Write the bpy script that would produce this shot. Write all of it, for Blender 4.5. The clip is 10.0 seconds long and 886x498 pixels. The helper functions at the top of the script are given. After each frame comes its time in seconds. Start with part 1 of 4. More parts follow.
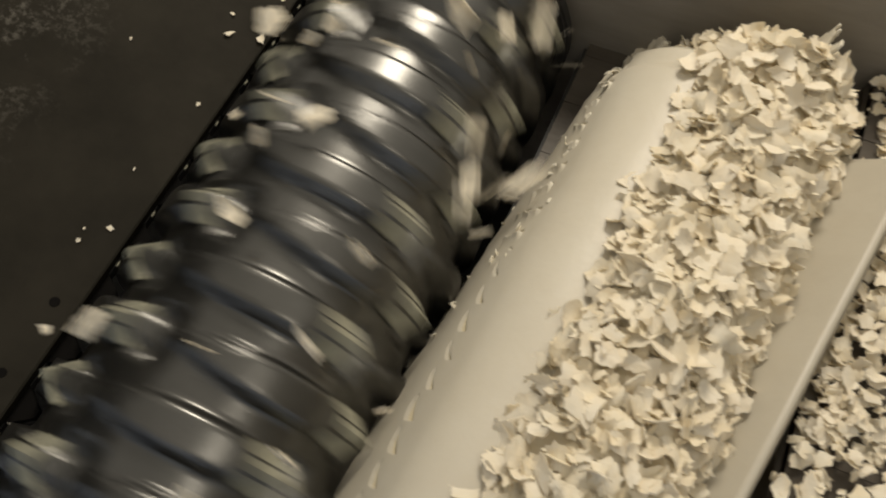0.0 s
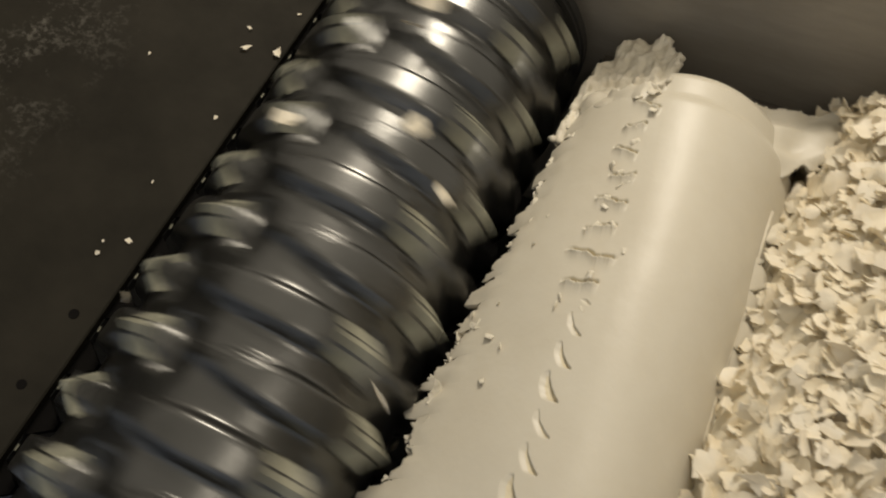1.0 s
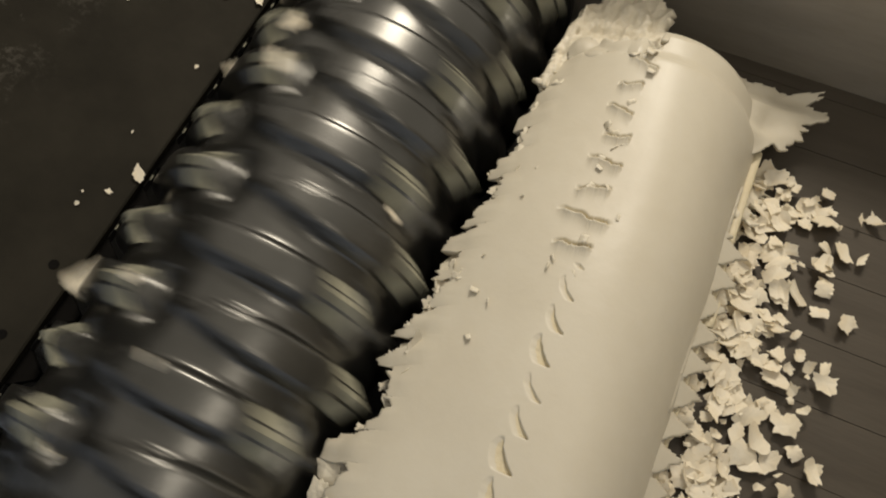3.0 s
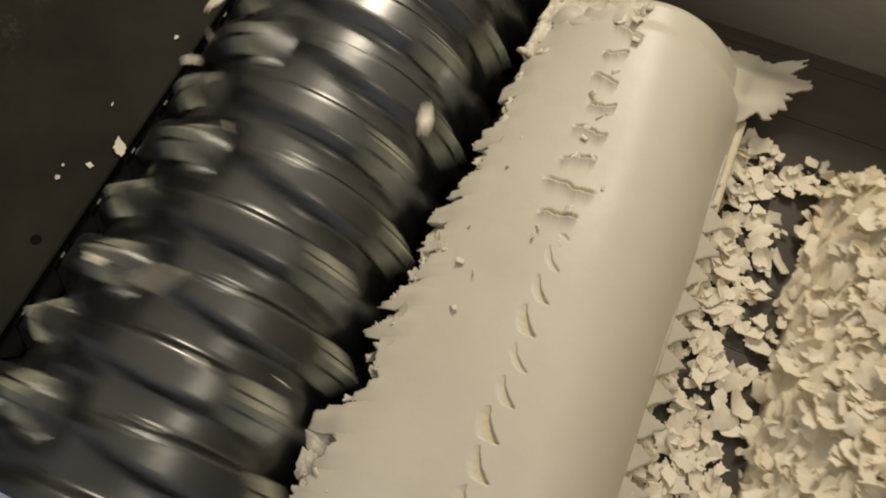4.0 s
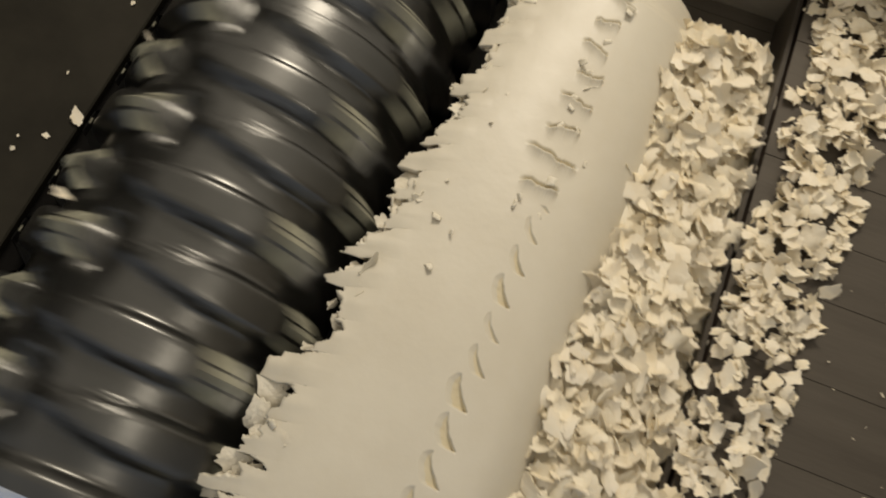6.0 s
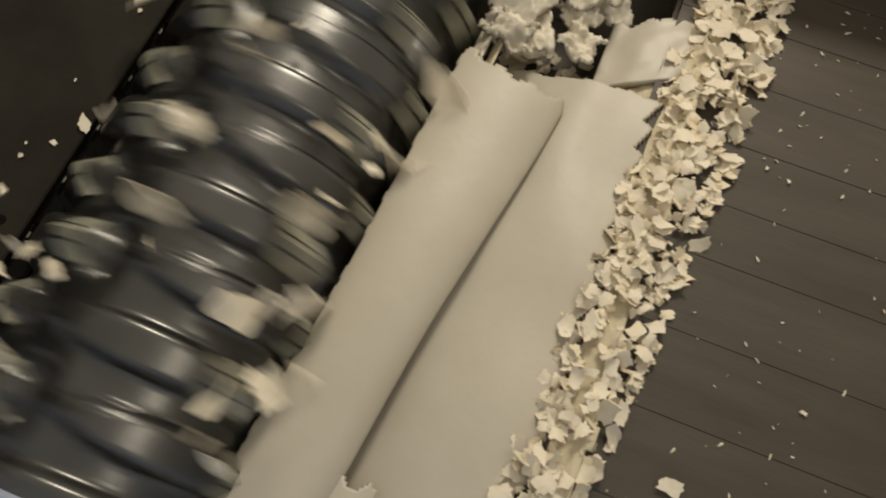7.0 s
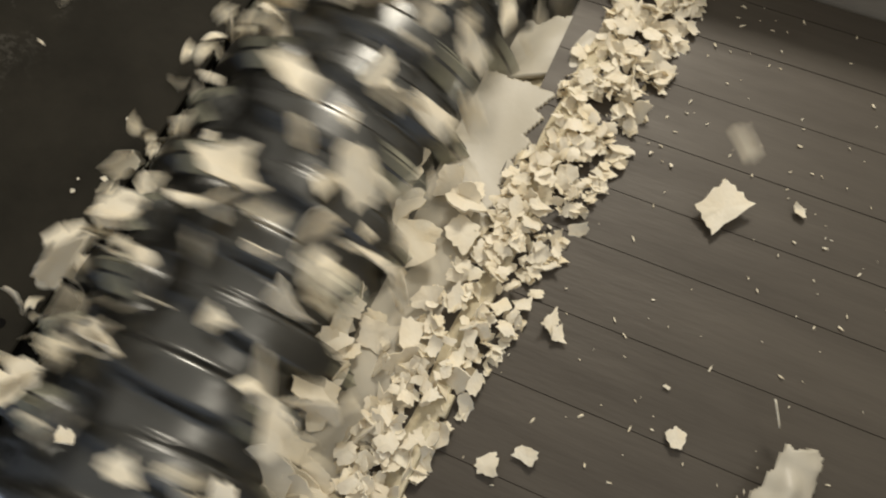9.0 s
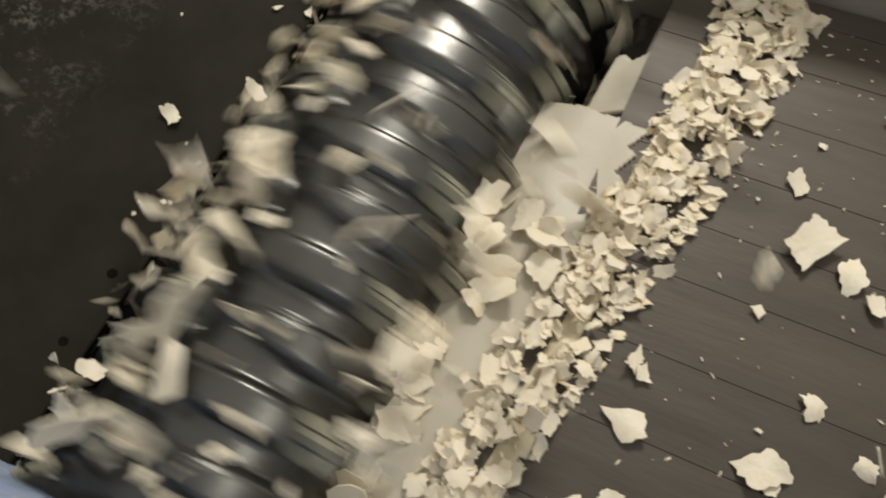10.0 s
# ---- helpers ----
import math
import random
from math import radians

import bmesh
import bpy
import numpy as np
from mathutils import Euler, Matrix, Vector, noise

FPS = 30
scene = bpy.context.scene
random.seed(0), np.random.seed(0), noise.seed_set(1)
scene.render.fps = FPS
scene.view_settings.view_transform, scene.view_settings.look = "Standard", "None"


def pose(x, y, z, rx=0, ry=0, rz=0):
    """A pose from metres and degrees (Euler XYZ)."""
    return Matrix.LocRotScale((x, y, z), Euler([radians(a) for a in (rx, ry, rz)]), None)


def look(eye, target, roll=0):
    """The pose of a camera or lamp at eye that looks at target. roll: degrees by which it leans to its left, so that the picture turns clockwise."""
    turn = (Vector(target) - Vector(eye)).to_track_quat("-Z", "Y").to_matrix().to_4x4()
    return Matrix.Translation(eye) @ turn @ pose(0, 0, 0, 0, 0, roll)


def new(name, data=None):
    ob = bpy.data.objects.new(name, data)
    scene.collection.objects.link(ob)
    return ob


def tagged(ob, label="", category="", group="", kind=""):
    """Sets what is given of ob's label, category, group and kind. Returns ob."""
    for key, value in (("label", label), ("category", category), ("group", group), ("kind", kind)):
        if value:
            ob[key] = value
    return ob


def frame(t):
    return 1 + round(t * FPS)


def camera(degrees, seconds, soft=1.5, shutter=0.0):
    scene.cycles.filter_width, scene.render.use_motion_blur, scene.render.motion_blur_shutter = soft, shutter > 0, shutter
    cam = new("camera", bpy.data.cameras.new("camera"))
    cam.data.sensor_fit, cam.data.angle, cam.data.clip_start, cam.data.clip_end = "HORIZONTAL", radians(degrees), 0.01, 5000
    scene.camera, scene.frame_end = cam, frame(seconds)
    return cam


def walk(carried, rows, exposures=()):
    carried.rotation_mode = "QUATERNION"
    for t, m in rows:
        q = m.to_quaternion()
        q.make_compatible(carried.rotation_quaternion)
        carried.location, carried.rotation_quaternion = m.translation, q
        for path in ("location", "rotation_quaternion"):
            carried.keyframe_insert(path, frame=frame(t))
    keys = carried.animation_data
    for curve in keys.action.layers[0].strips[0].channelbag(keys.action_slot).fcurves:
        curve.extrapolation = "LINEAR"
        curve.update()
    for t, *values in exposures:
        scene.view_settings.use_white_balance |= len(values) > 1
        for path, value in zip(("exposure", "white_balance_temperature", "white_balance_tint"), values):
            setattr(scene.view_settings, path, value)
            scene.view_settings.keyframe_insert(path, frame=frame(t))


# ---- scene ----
cam = camera(59.8, 10.0, soft=2.0, shutter=0.5)
EYE = (0.2566, -0.22, 0.6322)
walk(cam, [
    (0, pose(*EYE, 27.57, 1.19, 23.80)),
    (0.5, pose(*EYE, 27.78, 2.06, 23.59)),
    (1, pose(*EYE, 28.42, 2.31, 24.18)),
    (1.5, pose(*EYE, 29.00, 2.05, 25.44)),
    (2, pose(*EYE, 27.28, 1.38, 24.88)),
    (2.5, pose(*EYE, 26.11, 1.08, 24.59)),
    (4, pose(*EYE, 22.95, 0.12, 23.36)),
    (4.5, pose(*EYE, 22.21, -0.34, 22.88)),
    (5, pose(*EYE, 21.49, -0.84, 22.36)),
    (6.5, pose(*EYE, 20.58, -2.14, 21.80)),
    (7, pose(*EYE, 21.05, -1.43, 21.86)),
    (7.5, pose(*EYE, 21.52, -1.09, 22.24)),
    (8, pose(*EYE, 21.99, -0.61, 22.73)),
    (8.5, pose(*EYE, 22.38, -0.42, 22.84)),
    (9, pose(*EYE, 23.88, 0.96, 23.63)),
    (9.5, pose(*EYE, 24.83, 2.64, 24.58)),
    (10, pose(*EYE, 25.69, 4.23, 25.50)),
], [(0, 0.0, 6450, 10), (1.0, 0.0, 6500, 10), (2.5, -0.01, 6500, 10), (4.0, -0.10, 6550, 10), (6.5, -0.06, 6600, 10), (7.2, -0.16, 6500, 10), (8.0, -0.14, 6350, 10), (8.5, -0.02, 6250, 9), (9.0, 0.13, 6150, 9), (9.5, 0.20, 6100, 9), (10.0, 0.16, 6050, 9)])

# ---- light: a dim hall with a lamp over the open hopper, and an added fill ----
world = bpy.data.worlds.new("hall")
world.use_nodes = True
scene.world = world
world.node_tree.nodes["Background"].inputs[0].default_value = (1.0, 0.915, 0.775, 1)
world.node_tree.nodes["Background"].inputs[1].default_value = 0.58


def lamp(name, size, size_y, power, colour, eye, target):
    data = bpy.data.lights.new(name, "AREA")
    data.shape, data.size, data.size_y, data.energy, data.color = "RECTANGLE", size, size_y, power, colour
    ob = new(name, data)
    ob.matrix_world = look(eye, target)
    return ob


lamp("hall_and_fill_lamp", 0.42, 0.36, 21, (1.0, 0.905, 0.765), (0.06, 1.20, 1.45), (0.15, 0.05, 0.0))

# weak fill, added to brighten the far wall and the rotor's pusher side
lamp("hall_and_fill_lamp", 0.50, 0.40, 4, (1.0, 0.905, 0.765), (1.15, -0.10, 2.10), (0.15, 0.1, 0.0))


# ---- materials ----
def material(name, colour, rough=0.5, metal=0.0, second=None, scale=30.0, amount=0.5, fine=250.0, bump=0.15, bump_size=0.002,
             stretch=(1, 1, 1), random_tone=0.0, island=False, rough_var=0.12, subsurface=0.0, specular=0.5, through_light=0.0, crust=False):
    """Two scales of noise mix the colour, move the roughness and raise the relief."""
    m = bpy.data.materials.new(name)
    m.use_nodes = True
    nt = m.node_tree
    n, l = nt.nodes, nt.links
    b = n["Principled BSDF"]
    b.inputs["Metallic"].default_value = metal
    b.inputs["Specular IOR Level"].default_value = specular
    if subsurface:
        b.inputs["Subsurface Weight"].default_value = subsurface
        b.inputs["Subsurface Radius"].default_value = (0.010, 0.009, 0.007)
        b.inputs["Subsurface Scale"].default_value = 0.6
    tc = n.new("ShaderNodeTexCoord")
    mp = n.new("ShaderNodeMapping")
    mp.inputs["Scale"].default_value = stretch
    l.new(tc.outputs["Object"], mp.inputs["Vector"])
    big = n.new("ShaderNodeTexNoise")
    big.inputs["Scale"].default_value, big.inputs["Detail"].default_value, big.inputs["Roughness"].default_value = scale, 6, 0.65
    small = n.new("ShaderNodeTexNoise")
    small.inputs["Scale"].default_value, small.inputs["Detail"].default_value = fine, 4
    for t in (big, small):
        l.new(mp.outputs["Vector"], t.inputs["Vector"])
    ramp = n.new("ShaderNodeValToRGB")
    ramp.color_ramp.elements[0].position, ramp.color_ramp.elements[1].position = 0.36, 0.66
    l.new(big.outputs["Fac"], ramp.inputs["Fac"])
    mix = n.new("ShaderNodeMix")
    mix.data_type = "RGBA"
    second = second or tuple(c * 0.7 for c in colour)
    mix.inputs["A"].default_value, mix.inputs["B"].default_value = (*colour, 1), (*second, 1)
    scaled = n.new("ShaderNodeMath")
    scaled.operation = "MULTIPLY"
    scaled.inputs[1].default_value = amount
    l.new(ramp.outputs["Color"], scaled.inputs[0])
    l.new(scaled.outputs[0], mix.inputs["Factor"])
    colour_out = mix.outputs["Result"]
    if random_tone:
        if island:
            source = n.new("ShaderNodeNewGeometry").outputs["Random Per Island"]
        else:
            source = n.new("ShaderNodeObjectInfo").outputs["Random"]
        rng = n.new("ShaderNodeMapRange")
        rng.inputs["To Min"].default_value, rng.inputs["To Max"].default_value = 1 - random_tone, 1.0
        l.new(source, rng.inputs["Value"])
        hsv = n.new("ShaderNodeHueSaturation")
        l.new(rng.outputs["Result"], hsv.inputs["Value"])
        l.new(colour_out, hsv.inputs["Color"])
        colour_out = hsv.outputs["Color"]
    l.new(colour_out, b.inputs["Base Color"])
    rr = n.new("ShaderNodeMapRange")
    rr.inputs["To Min"].default_value, rr.inputs["To Max"].default_value = max(0.05, rough - rough_var), min(1, rough + rough_var)
    l.new(big.outputs["Fac"], rr.inputs["Value"])
    l.new(rr.outputs["Result"], b.inputs["Roughness"])
    bp = n.new("ShaderNodeBump")
    bp.inputs["Strength"].default_value, bp.inputs["Distance"].default_value = bump, bump_size
    l.new(small.outputs["Fac"], bp.inputs["Height"])
    l.new(bp.outputs["Normal"], b.inputs["Normal"])
    if crust:
        # old scale that has flaked off in patches, away from the rotor
        where = n.new("ShaderNodeSeparateXYZ")
        l.new(tc.outputs["Object"], where.inputs[0])
        fade = n.new("ShaderNodeMapRange")
        fade.inputs["From Min"].default_value, fade.inputs["From Max"].default_value = -0.110, -0.21
        l.new(where.outputs["X"], fade.inputs["Value"])
        layers = []
        for k, detail, low, high in ((16, 8, 0.50, 0.56), (150, 6, 0.47, 0.60)):
            t = n.new("ShaderNodeTexNoise")
            t.inputs["Scale"].default_value, t.inputs["Detail"].default_value, t.inputs["Roughness"].default_value = k, detail, 0.7
            l.new(tc.outputs["Object"], t.inputs["Vector"])
            cut = n.new("ShaderNodeMapRange")
            cut.inputs["From Min"].default_value, cut.inputs["From Max"].default_value = low, high
            l.new(t.outputs["Fac"], cut.inputs["Value"])
            layers.append(cut.outputs["Result"])
        mask = fade.outputs["Result"]
        for layer in layers:
            times = n.new("ShaderNodeMath")
            times.operation = "MULTIPLY"
            l.new(mask, times.inputs[0])
            l.new(layer, times.inputs[1])
            mask = times.outputs[0]
        flaked = n.new("ShaderNodeMix")
        flaked.data_type = "RGBA"
        l.new(mask, flaked.inputs["Factor"])
        l.new(colour_out, flaked.inputs["A"])
        flaked.inputs["B"].default_value = (0.085, 0.078, 0.064, 1)
        l.new(flaked.outputs["Result"], b.inputs["Base Color"])
    if through_light:
        glow = n.new("ShaderNodeBsdfTranslucent")
        tint = n.new("ShaderNodeMix")
        tint.data_type, tint.blend_type = "RGBA", "MULTIPLY"
        tint.inputs["Factor"].default_value = 1.0
        tint.inputs["B"].default_value = (1.0, 0.93, 0.74, 1)
        l.new(colour_out, tint.inputs["A"])
        l.new(tint.outputs["Result"], glow.inputs["Color"])
        both = n.new("ShaderNodeMixShader")
        both.inputs[0].default_value = through_light
        l.new(b.outputs[0], both.inputs[1])
        l.new(glow.outputs[0], both.inputs[2])
        l.new(both.outputs[0], n["Material Output"].inputs["Surface"])
    return m


PLATE = material("oily_steel_plate", (0.0235, 0.0205, 0.0142), 0.7, 0.0, (0.0130, 0.0115, 0.0080), 9, 0.9, 120, 0.10, specular=0.10, crust=True)
WALL = material("grey_brown_steel", (0.34, 0.31, 0.262), 0.45, 0.1, (0.24, 0.22, 0.183), 12, 0.9, 140, 0.12, stretch=(0.4, 1, 1.6))
DECK = material("brown_worn_steel", (0.090, 0.077, 0.060), 0.5, 0.1, (0.062, 0.052, 0.040), 14, 0.9, 160, 0.15, stretch=(0.25, 1.6, 1), random_tone=0.10, specular=0.25)
SEAM = material("rusty_seam", (0.055, 0.032, 0.020), 0.8, 0.1, (0.10, 0.058, 0.036), 60, 0.8)
DRUM = material("dull_rotor_steel", (0.132, 0.130, 0.121), 0.30, 0.92, (0.074, 0.073, 0.067), 26, 0.9, 200, 0.10, stretch=(1, 0.5, 1), specular=0.3)
KNIFE = material("ground_knife_steel", (0.36, 0.35, 0.26), 0.7, 0.1, (0.23, 0.22, 0.165), 40, 0.7, 300, 0.08, specular=0.3)
DARK = material("blackened_steel", (0.03, 0.03, 0.029), 0.6, 0.2, (0.045, 0.042, 0.037), 40, 0.8, specular=0.3)
HOLE = material("black_plug", (0.006, 0.0055, 0.005), 0.9, 0.0, (0.009, 0.008, 0.007), 60, 0.8, specular=0.05)
PLASTIC = material("cream_plastic", (0.58, 0.535, 0.43), 0.44, 0.0, (0.525, 0.475, 0.37), 12, 0.7, 90, 0.10, 0.003, rough_var=0.06, subsurface=0.12)
SHEET = material("thin_cream_plastic", (0.58, 0.535, 0.43), 0.44, 0.0, (0.525, 0.475, 0.37), 12, 0.7, 90, 0.10, 0.003, rough_var=0.06, through_light=0.18)
TORN = material("torn_cream_plastic", (0.70, 0.645, 0.52), 0.6, 0.0, (0.60, 0.535, 0.40), 60, 0.7, 220, 0.5, 0.003, subsurface=0.12)
# cream plastic with warm, yellowish shade put into the colour
HOLLOW = material("shade_toned_plastic", (0.60, 0.53, 0.37), 0.55, 0.0, (0.56, 0.48, 0.31), 60, 0.7, 220, 0.4, 0.002, subsurface=0.12)
CHIP = material("cream_chip", (0.93, 0.87, 0.72), 0.6, 0.0, (0.89, 0.79, 0.58), 50, 0.7, 260, 0.3, 0.002, random_tone=0.07, through_light=0.22)
CHIPS = material("cream_chips_joined", (0.93, 0.87, 0.71), 0.6, 0.0, (0.89, 0.77, 0.52), 50, 0.7, 260, 0.3, 0.002, random_tone=0.08, island=True, through_light=0.22)
BLUE = material("blue_paint", (0.32, 0.42, 0.66), 0.45, 0.0, (0.58, 0.63, 0.72), 40, 0.8, 200, 0.2)
RED = material("red_marker", (0.55, 0.08, 0.07), 0.6, 0.0, (0.70, 0.35, 0.28), 200, 0.8)


# ---- mesh helpers ----
def step(a, b, x):
    k = min(1.0, max(0.0, (x - a) / (b - a)))
    return k * k * (3 - 2 * k)


def link_mesh(name, verts, faces, mat, parent=None, smooth=False, label=""):
    me = bpy.data.meshes.new(name)
    me.from_pydata(verts, [], faces)
    me.validate()
    me.update()
    if smooth:
        for p in me.polygons:
            p.use_smooth = True
    me.materials.append(mat)
    ob = new(name, me)
    ob.parent = parent
    if label:
        tagged(ob, label)
    return ob


def part(name, bm, mat, parent=None, label="", smooth=False):
    me = bpy.data.meshes.new(name)
    bmesh.ops.recalc_face_normals(bm, faces=bm.faces)
    bm.to_mesh(me)
    bm.free()
    if smooth:
        for p in me.polygons:
            p.use_smooth = True
    me.materials.append(mat)
    ob = new(name, me)
    ob.parent = parent
    if label:
        tagged(ob, label)
    return ob


def box(lo, hi, bevel=0.0):
    bm = bmesh.new()
    bmesh.ops.create_cube(bm, size=1)
    size = [hi[i] - lo[i] for i in range(3)]
    for v in bm.verts:
        v.co = Vector([lo[i] + (v.co[i] + 0.5) * size[i] for i in range(3)])
    if bevel:
        bmesh.ops.bevel(bm, geom=bm.edges[:], offset=bevel, segments=2, affect="EDGES")
    return bm


def thing(name, label, category, group="", at=None):
    ob = new(name)
    if at is not None:
        ob.matrix_world = at
    return tagged(ob, label, category, group)


# ---- the plan ----
AXIS_X, AXIS_Z = 0.012, 0.018   # the rotor's axis runs along y
PITCH = 0.053          # one ring of the rotor
RINGS = 12
ROTOR_Y0 = -0.309
ROTOR_Y1 = ROTOR_Y0 + RINGS * PITCH
R_RIDGE, R_GROOVE = 0.131, 0.1165
ROWS = 4               # knives round each ring
DECK_Z = 0.075         # top of the pusher
FLOOR_X0 = 0.156       # the floor ends at the counter knife
FAR_Y, NEAR_Y = 0.366, -0.284
SLOPE = 14             # the plate behind the rotor
EDGE_X, EDGE_Z = -0.122, 0.066

# the pusher's front edge: seconds, x
FRONT = [(0, 0.421), (0.4, 0.473), (1.0, 0.555), (1.5, 0.625), (2.3, 0.695), (2.9, 0.70), (3.8, 0.62), (5.2, 0.483), (6.3, 0.378),
         (7.0, 0.300), (7.5, 0.255), (8.0, 0.207), (8.5, 0.168), (9.0, 0.165), (9.5, 0.164), (10.0, 0.190)]


def front(t):
    return float(np.interp(t, [a for a, _ in FRONT], [b for _, b in FRONT]))


def plate_z(x):
    return EDGE_Z - math.tan(radians(SLOPE)) * (x - EDGE_X)


# ---- structure ----
def planks(parent, x0, x1, y0, y1, top, thick, first):
    y, w = y0, first
    while y < y1 - 0.004:
        e = min(y + w, y1)
        part("plank", box((x0, y + 0.0002, top - thick), (x1, e - 0.0002, top - random.uniform(0, 0.0002)), 0.0003), DECK, parent)
        y, w = e, 0.058 + random.uniform(-0.008, 0.010)


def build_structure():
    floor = tagged(part("floor", box((FLOOR_X0, NEAR_Y, -0.03), (1.9, FAR_Y, -0.0014)), SEAM), "brown worn steel hopper floor with seams", "floor", kind="structure")
    planks(floor, FLOOR_X0, 1.9, NEAR_Y, FAR_Y, 0.0, 0.0014, 0.03)
    tagged(part("wall_far", box((-0.95, FAR_Y, -0.36), (1.9, FAR_Y + 0.03, 0.185)), WALL), "dark grey-brown steel side wall of the hopper", "wall", kind="structure")
    tagged(part("wall_near", box((-0.95, NEAR_Y - 0.06, -0.36), (1.9, NEAR_Y, 0.42)), BLUE), "blue painted steel side wall, scuffed", "wall", kind="structure")
    tagged(part("wall_rear", box((0.84, NEAR_Y, DECK_Z + 0.012), (0.87, FAR_Y, 1.05)), WALL), "grey-brown steel rear wall over the pusher", "wall", kind="structure")
    tagged(part("wall_front", box((-0.66, NEAR_Y, 0.202), (-0.63, FAR_Y, 1.05)), PLATE), "dark oily steel front wall of the hopper", "wall", kind="structure")
    tagged(part("chamber_bottom", box((-0.95, NEAR_Y, -0.36), (1.9, FAR_Y, -0.33)), DARK), "dark steel pan under the rotor", "floor", kind="structure")
    # the sloping plate behind the rotor
    plate = tagged(part("slope_plate", box((-0.84, NEAR_Y, -0.012), (0.0, FAR_Y, 0.0), 0.001), PLATE), "dark oily steel plate with faint stains", "plate", kind="structure")
    plate.matrix_world = pose(EDGE_X, 0, EDGE_Z, 0, SLOPE, 0)
    for x, y, r in ((-0.140, -0.123, 0.0045), (-0.141, -0.188, 0.0042)):
        bm = bmesh.new()
        bmesh.ops.create_cone(bm, cap_ends=True, segments=20, radius1=r, radius2=r * 0.9, depth=0.0012)
        part("plug", bm, HOLE, plate).matrix_local = pose((x - EDGE_X) / math.cos(radians(SLOPE)), y, 0.0)
    # comb of stripper teeth that reach into the grooves
    comb = tagged(part("stripper_comb", box((-0.012, NEAR_Y + 0.004, -0.026), (0.0, FAR_Y - 0.004, -0.014)), DARK), "blackened steel stripper bar behind the rotor", "stripper bar", kind="structure")
    comb.matrix_world = pose(EDGE_X, 0, EDGE_Z, 0, SLOPE, 0)
    for k in range(RINGS + 1):
        y = ROTOR_Y0 + k * PITCH
        bm = bmesh.new()
        top = [(-0.004, y - 0.019, -0.013), (0.017, y - 0.003, -0.013), (0.017, y + 0.003, -0.013), (-0.004, y + 0.019, -0.013)]
        vs = [bm.verts.new(p) for p in top] + [bm.verts.new((p[0], p[1], p[2] - 0.010)) for p in top]
        bm.faces.new(vs[:4])
        bm.faces.new(vs[7:3:-1])
        for i in range(4):
            bm.faces.new((vs[i], vs[(i + 1) % 4], vs[4 + (i + 1) % 4], vs[4 + i]))
        part("tooth", bm, HOLE, comb)
        part("spring_pin", box((0.0010, y + 0.024, -0.014), (0.0024, y + 0.030, -0.0105), 0.0006), KNIFE, comb)
    # counter knife under the floor's front edge
    tagged(part("counter_knife", box((FLOOR_X0 - 0.004, NEAR_Y + 0.003, -0.026), (FLOOR_X0 - 0.0005, FAR_Y - 0.003, -0.006), 0.0006), DARK), "blackened steel counter knife along the floor edge", "counter knife")
    return floor, plate


floor, plate = build_structure()


# ---- rotor ----
def knife_mesh():
    """A square cutter set on its corner, with chamfered edges and a dished face; it looks along +x, its tip is up."""
    bm = bmesh.new()
    h, d = 0.0190, 0.024
    ring = [(0, h * 0.98), (h * 0.96, 0.0), (0, -h * 0.98), (-h * 0.96, 0.0)]
    frontv = [bm.verts.new((0.0, a, b)) for a, b in ring]
    dish = [bm.verts.new((-0.0015, a * 0.60, b * 0.60)) for a, b in ring]
    backv = [bm.verts.new((-d, a * 0.86, b * 0.86 - 0.001)) for a, b in ring]
    bm.faces.new(dish)
    bm.faces.new(backv[::-1])
    for i in range(4):
        j = (i + 1) % 4
        bm.faces.new((frontv[i], frontv[j], dish[j], dish[i]))
        bm.faces.new((frontv[j], frontv[i], backv[i], backv[j]))
    bmesh.ops.recalc_face_normals(bm, faces=bm.faces)
    me = bpy.data.meshes.new("knife")
    bm.to_mesh(me)
    bm.free()
    me.materials.append(KNIFE)
    return me


def screw_mesh():
    bm = bmesh.new()
    bmesh.ops.create_cone(bm, cap_ends=True, segments=12, radius1=0.0036, radius2=0.0032, depth=0.004)
    bmesh.ops.transform(bm, matrix=Matrix.Rotation(radians(90), 4, "Y"), verts=bm.verts)
    me = bpy.data.meshes.new("screw")
    bm.to_mesh(me)
    bm.free()
    me.materials.append(DARK)
    return me


def knife_angle(ring, row):
    """The turn of each knife: straight rows, every other knife a little ahead."""
    return 360.0 / ROWS * row + (10 if ring % 2 else -10) - 33


